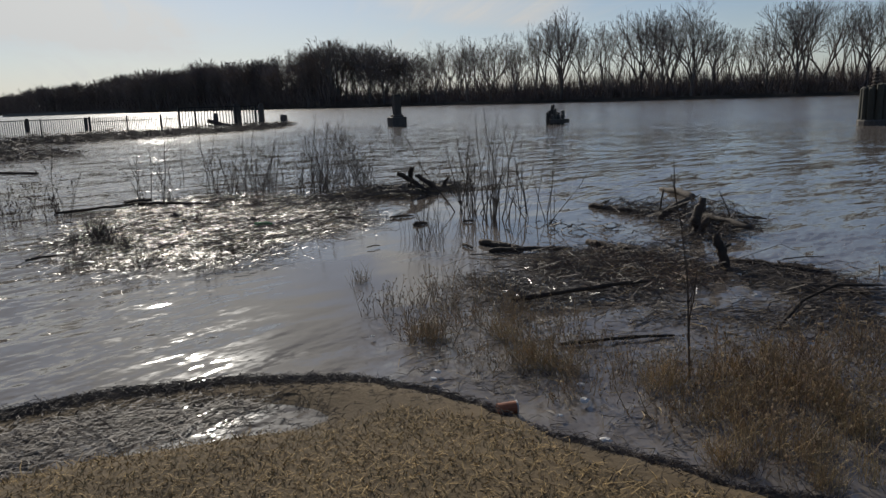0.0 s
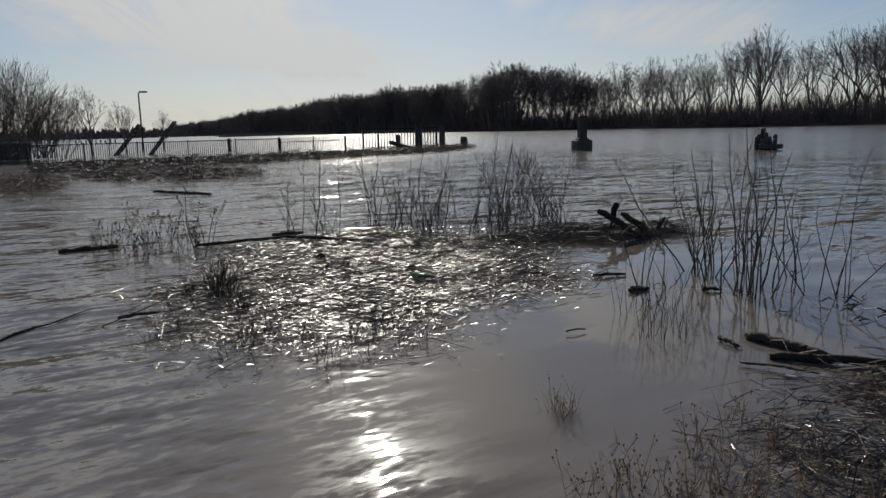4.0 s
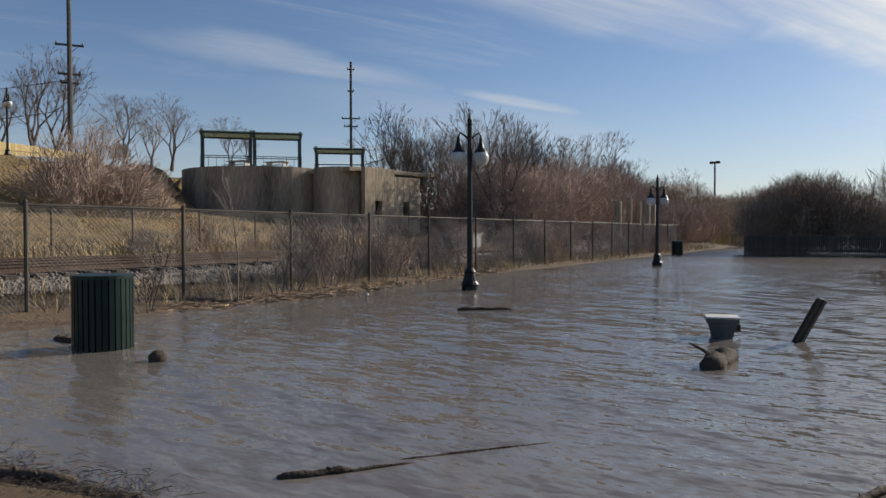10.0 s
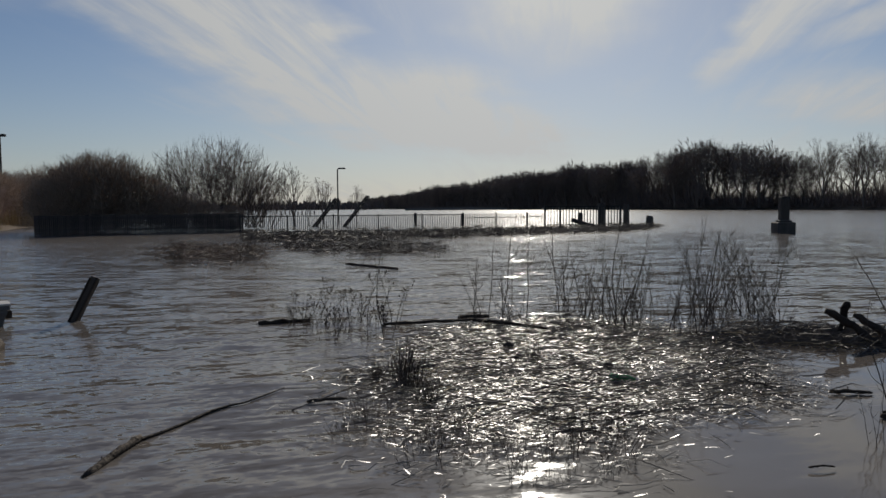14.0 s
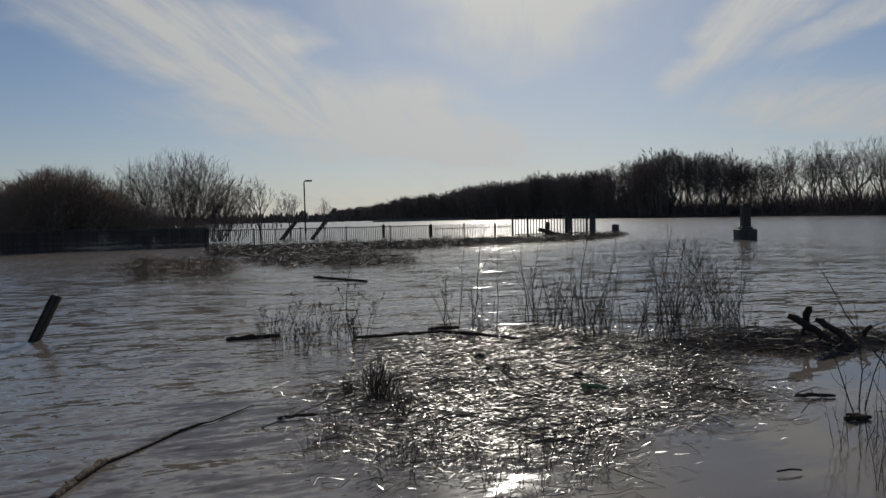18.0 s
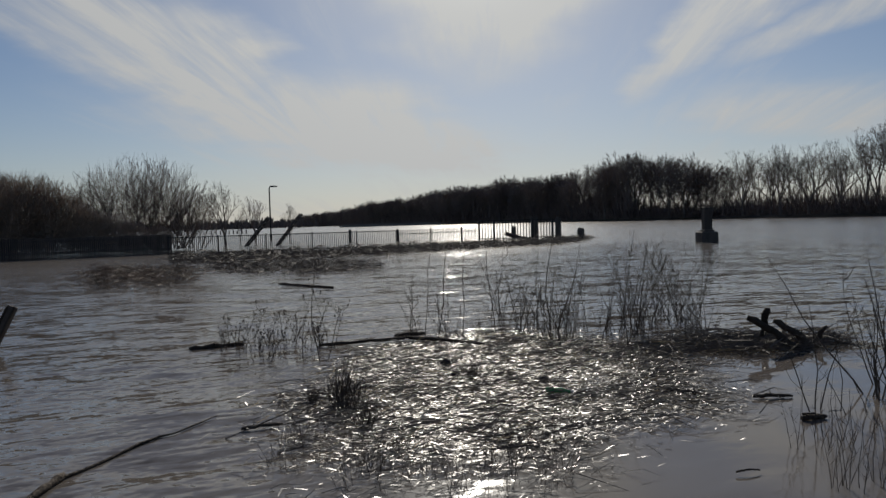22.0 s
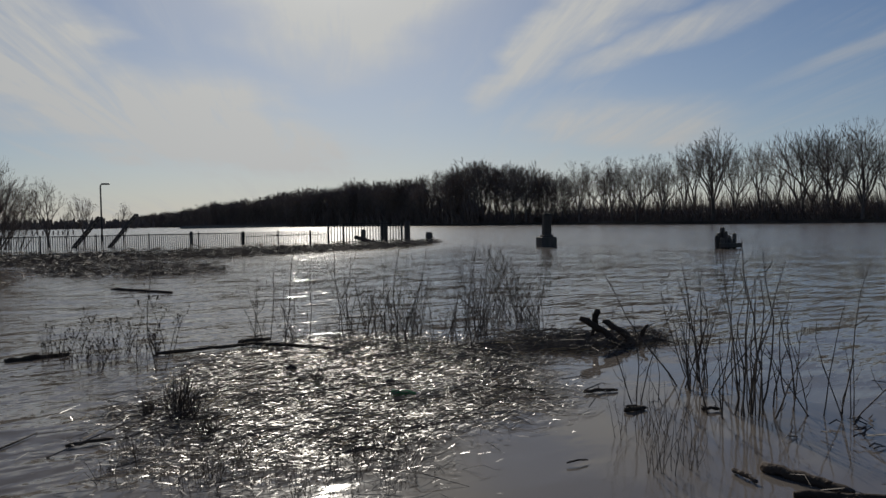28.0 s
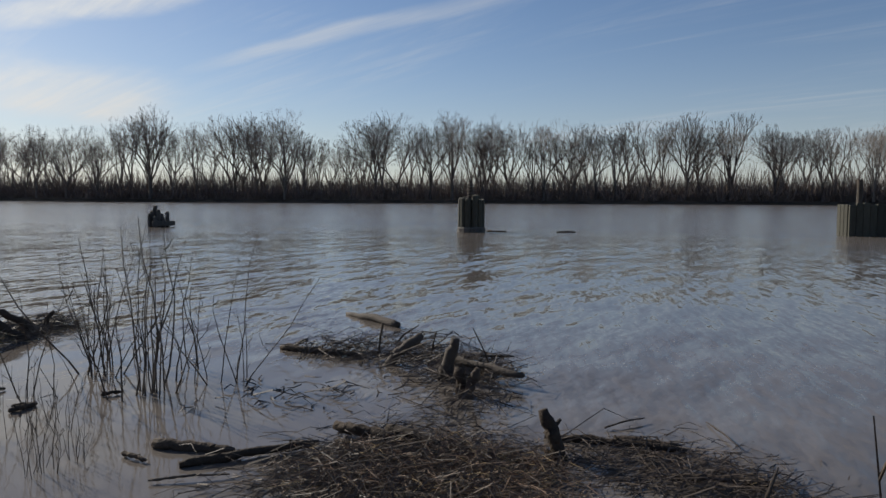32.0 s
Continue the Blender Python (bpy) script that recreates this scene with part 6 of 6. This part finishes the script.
for x, y, k in ((3.00, 9.73, 1.05), (3.54, 9.64, 1.2), (3.41, 8.89, 1.0), (3.42, 9.94, 0.95), (3.56, 9.01, 0.8), (2.64, 9.01, 0.8), (1.68, 8.49, 0.75), (0.36, 8.68, 0.6)):
    plant(BUSHWEED, x, y, 0, k, "many-stemmed dead shrub standing in the water", "standing shrubs")
for x, y, k in ((0.03, 8.73, 1.0), (-0.05, 8.66, 0.8), (-1.09, 7.59, 0.95)):
    plant(TALLWEED, x, y, 0, k, "thin branching weed stem by the raft", "standing weed stems")
for x, y, k in ((-1.65, 7.66, 0.95), (-1.97, 8.15, 0.9), (-1.56, 7.98, 0.8), (-1.94, 8.60, 0.8), (-2.19, 8.64, 1.0), (-1.56, 8.55, 1.1), (-1.30, 8.13, 0.9), (-1.86, 9.01, 0.7), (-1.12, 8.48, 1.2), (-2.31, 8.46, 0.6)):
    plant(SEEDWEED, x, y, 0, k, "dead weed with dark seed heads in the water", "seeding weeds")
for x, y, k in ((-0.59, 5.50, 1.0), (-0.65, 5.91, 0.8), (-0.86, 5.74, 0.5), (-0.40, 5.04, 0.6), (0.46, 6.44, 0.5)):
    plant(DARKTUFT, x, y, 0, k, "dark upright grass tuft in the raft", "raft tufts", "grass_tuft", "grass")
weed_bed("low_stalks", "low dead stalks reflected in still water", scatter(SPARSE, 80, rng), 0.35, 0.95, lambda r: weed(r, 0.45, 6, 0.16, 0.0035, 2, 0.0, 0.22))
weed_bed("raft_stalks", "short dead stalks standing through the raft", scatter(MAT_POLY, 50, rng), 0.3, 0.8, lambda r: weed(r, 0.45, 7, 0.14, 0.0035, 3, 0.0, 0.22))
# stems off the shore
STEMS_B = [(2.72, 5.28), (3.76, 6.14), (4.51, 5.89), (4.72, 5.07), (4.15, 4.13), (3.55, 4.31), (2.91, 4.59)]
for x, y in scatter(STEMS_B, 9, rng):
    plant(TALLWEED, x, y, 0, rng.uniform(0.5, 0.95), "thin bare weed stems standing in the water", "shore weed stems")
for x, y, k in ((3.44, 5.26, 1.0), (3.41, 4.44, 1.02), (3.40, 4.39, 0.9), (3.43, 4.48, 0.8), (3.41, 5.16, 0.7), (3.63, 4.62, 0.95), (3.64, 5.41, 0.8), (3.93, 4.20, 0.8), (4.05, 4.86, 0.75)):
    plant(SHORESTEM, x, y, 0, k, "tall thin weed stems standing in the water", "shore weed stems")
STEMS_C = [(2.10, 4.20), (2.65, 4.44), (2.68, 3.90), (2.25, 3.40), (1.90, 3.51)]
for x, y in scatter(STEMS_C, 14, rng):
    plant(TALLWEED, x, y, 0, rng.uniform(0.2, 0.4), "short bare stems standing in the water", "shore weed stems")
for x, y in scatter([(-9.36, 20.18), (-7.48, 23.24), (-5.89, 18.24), (-7.48, 17.47)], 11, rng):
    plant(BUSHWEED, x, y, 0, rng.uniform(0.5, 0.9), "brown dead stalks on the grass islet", "islet stalks")
# shallow-water weeds and grass before the shore
ZONE_L = [(0.97, 2.01), (1.99, 2.13), (2.08, 1.04), (2.01, 0.15), (1.52, -0.23), (1.17, 0.18), (1.03, 1.14)]
weed_bed("shallow_stalks", "brown dead stalks in the shallows", scatter(ZONE_L, 72, rng), 0.4, 1.05, lambda r: weed(r, 0.42, 9, 0.16, 0.0028, 5, 0.012, 0.22, 1), STALK)
for x, y, k in ((1.12, 1.09, 0.6), (1.19, 1.11, 0.5), (1.54, 0.96, 0.55), (1.46, 0.46, 0.65), (1.48, 0.36, 0.6), (1.24, 2.59, 0.45), (1.55, 0.84, 0.5), (1.56, 0.22, 0.5)):
    plant(TANTUFT, x, y, 0, k, "tan dead grass tuft in the shallows", "shallow tufts", "grass_tuft", "grass")
ZONE_R = [(1.69, -0.10), (2.20, -0.05), (2.77, -0.08), (3.44, -0.25), (2.08, -1.25), (1.55, -1.10), (1.48, -0.69)]
for x, y in scatter(ZONE_R, 46, rng):
    plant(TANTUFT if rng.random() < 0.8 else BROWNTUFT, x, y, max(0.0, ground_height(x, y)), rng.uniform(0.28, 0.55), "tan dead grass tuft at the shore", "shore tufts", "grass_tuft", "grass")
weed_bed("shore_stalks", "brown dead stalks among shore grass", scatter(ZONE_R, 62, rng), 0.5, 1.1, lambda r: weed(r, 0.45, 9, 0.2, 0.0028, 5, 0.014, 0.26, 1), STALK)
s = weed(random.Random(9), 1.4, 1, 0.0, 0.007, 7, 0.0, 0.03)
top = max(q[2] for q in s.v)
s.v = [(a, b, c * 1.08 / top) for a, b, c in s.v]
solid("sapling", s, STEM, "single tall dead sapling stem at the shore", "sapling", pose(2.02, -0.16, 0))
weed_bed("stump_twigs", "thin dark twigs bristling from the stump pile", scatter(STUMPS, 70, rng), 0.4, 1.15, lambda r: weed(r, 0.32, 2, 0.1, 0.0035, 4, 0.0, 0.8))

# ---- the shore's wrack, turf and litter ----
sh = Shape()
sg = Shape()
for k in range(30000):
    x = rng.uniform(-5.2, 2.6)
    e = shore_edge(x)
    inland = abs(rng.gauss(0, 0.065)) if rng.random() < 0.7 else rng.uniform(0, 0.75)
    y = e - inland + 0.06
    if inland > 0.2 and ground_height(x, y) < 0.0 and rng.random() < 0.5:
        continue
    if inland > 0.3 and ground_height(x, y) > 0.015 and rng.random() < 0.85:
        continue
    z = max(0.0, ground_height(x, y)) + abs(rng.gauss(0, 0.013))
    a = rng.gauss(0.1, 0.9)
    L = rng.uniform(0.015, 0.08)
    d = Vector((math.cos(a), math.sin(a), rng.gauss(0, 0.25))) * L / 2
    sh.blade(Vector((x, y, z)) - d, Vector((x, y, z)) + d, rng.uniform(0.0007, 0.0022), L * 0.2)
solid("wrack_line", sh, STEM, "dark line of washed-up twigs and straw", "debris", kind="stuff")
for k in range(105000):
    x, y = rng.uniform(-3.2, 3.0), rng.uniform(-3.0, 0.9)
    inland = shore_edge(x) - y
    if inland < 0.45 + 0.25 * noise.noise(Vector((x * 1.5, y * 1.5, 0))) or ground_height(x, y) < 0.012:
        continue
    z = ground_height(x, y)
    h = rng.uniform(0.008, 0.028)
    p = Vector((x, y, z - 0.004))
    sg.ribbon(p, p + Vector((rng.gauss(0, 0.035), rng.gauss(0, 0.035), h)), 0.0024, 0.008)
solid("turf_blades", sg, TURF, "short matted tan turf blades", "grass", kind="stuff")
CUP = material("faded_orange_plastic", (0.30, 0.10, 0.04), 0.45, scale=6, fine=40, bump=0.1)
x, y = 1.03, -0.06
t = thing("plastic_cup", "faded orange plastic cup lying in the wrack", "cup", pose(x, y, 0.03, 90, 0, 75) @ Matrix.Scale(0.75, 4))
part("body", Shape().lathe([(0.034, -0.06), (0.040, 0.055), (0.037, 0.055), (0.031, -0.05)], 18), CUP, t)
part("rim", Shape().lathe([(0.040, 0.052), (0.043, 0.055), (0.043, 0.060), (0.036, 0.060)], 18), STONE, t, "pale rim")
FOAM = material("dirty_white_foam", (0.62, 0.60, 0.56), 0.8, scale=8, fine=60, bump=0.3)
for x, y, s in ((0.95, 0.51, 0.05), (1.48, 0.02, 0.045), (1.38, -0.14, 0.06), (1.23, -0.50, 0.05), (0.85, 1.22, 0.03), (0.89, 0.43, 0.05), (1.20, -0.22, 0.03), (-14.15, 7.60, 0.14), (-17.10, 10.87, 0.10), (-24.42, 23.87, 0.14), (-6.89, 17.53, 0.14), (3.40, 0.72, 0.06), (4.20, 5.02, 0.05)):
    s *= 0.45
    q = Shape().lathe([(s * 0.3, -s * 0.3), (s * 0.9, -s * 0.2), (s, 0.0), (s * 0.7, s * 0.3), (s * 0.2, s * 0.4)], 7)
    q.v = [(a * rng.uniform(0.7, 1.3), b * rng.uniform(0.5, 0.9), c * rng.uniform(0.7, 1.2)) for a, b, c in q.v]
    solid("foam_scrap", q, FOAM, "dirty white scrap of foam litter", "litter", pose(x, y, 0.02 + s * 0.2, 0, 0, rng.uniform(0, 360)), "foam scraps")
# grass on the railway bench and hill
sh = Shape()
for k in range(9000):
    q = rng.choice((rng.uniform(-0.4, 1.8), rng.uniform(9.4, 13.0), rng.uniform(9.4, 13.0), rng.uniform(10, 32)))
    a = rng.uniform(-8, 62 if q < 2 else 36)
    s = FENCE_S + q
    p = rail(s, a, west_height(s, a) - 0.03)
    h = rng.uniform(0.15, 0.55) if q < 2 else rng.uniform(0.2, 0.6) if q < 13 else rng.uniform(0.10, 0.3)
    for b in range(3):
        sh.ribbon(p, p + Vector((rng.gauss(0, 0.25) * h, rng.gauss(0, 0.25) * h, h * rng.uniform(0.6, 1))), 0.008 if q < 3 else 0.02, h * 0.1)
solid("bench_grass", sh, GRASS, "rough dry grass along the railway and hillside", "grass", kind="stuff")

for k in range(150):
    a, q = rng.uniform(-6, 34), rng.uniform(10.5, 34)
    s = FENCE_S + q
    p = rail(s, a, west_height(s, a))
    if p.length > 60 or math.degrees(math.atan2(p.x, p.y)) > -73:
        continue
    ob = plant(TANTUFT if rng.random() < 0.7 else BROWNTUFT, p.x, p.y, p.z, rng.uniform(0.7, 1.5), "tall dry grass clump on the hillside", "hillside clumps", "grass_tuft", "grass")
CLOD = material("dark_wet_clod", (0.05, 0.036, 0.028), 0.6, scale=6, fine=40, bump=0.8)
for x, y, s in ((0.25, 7.06, 0.05), (0.31, 6.50, 0.04), (1.07, 6.19, 0.035)):
    q = Shape().lathe([(s * 0.4, -s * 0.5), (s, -s * 0.2), (s * 1.05, s * 0.2), (s * 0.75, s * 0.7), (s * 0.2, s * 0.9)], 9)
    q.v = [(a * rng.uniform(0.6, 1.3), b * rng.uniform(0.6, 1.3), c * rng.uniform(0.7, 1.25)) for a, b, c in q.v]
    solid("clod", q, CLOD, "dark lump of sodden debris on the raft", "debris lump", pose(x, y, 0.03, 0, 0, rng.uniform(0, 360)), "raft clods", smooth=True)
x, y = 1.11, 5.73
GREENPET = material("green_bottle_plastic", (0.06, 0.20, 0.07), 0.25, scale=6, fine=40, bump=0.05)
t = thing("plastic_bottle", "small green plastic bottle lying on the raft", "bottle", pose(x, y, 0.03, 90, 0, 65))
part("body", Shape().lathe([(0.024, -0.11), (0.032, -0.10), (0.032, 0.03), (0.014, 0.08), (0.013, 0.10)], 14), GREENPET, t, smooth=True)
part("cap", Shape().lathe([(0.015, 0.10), (0.015, 0.118), (0.012, 0.12)], 12), STONE, t, "white cap")
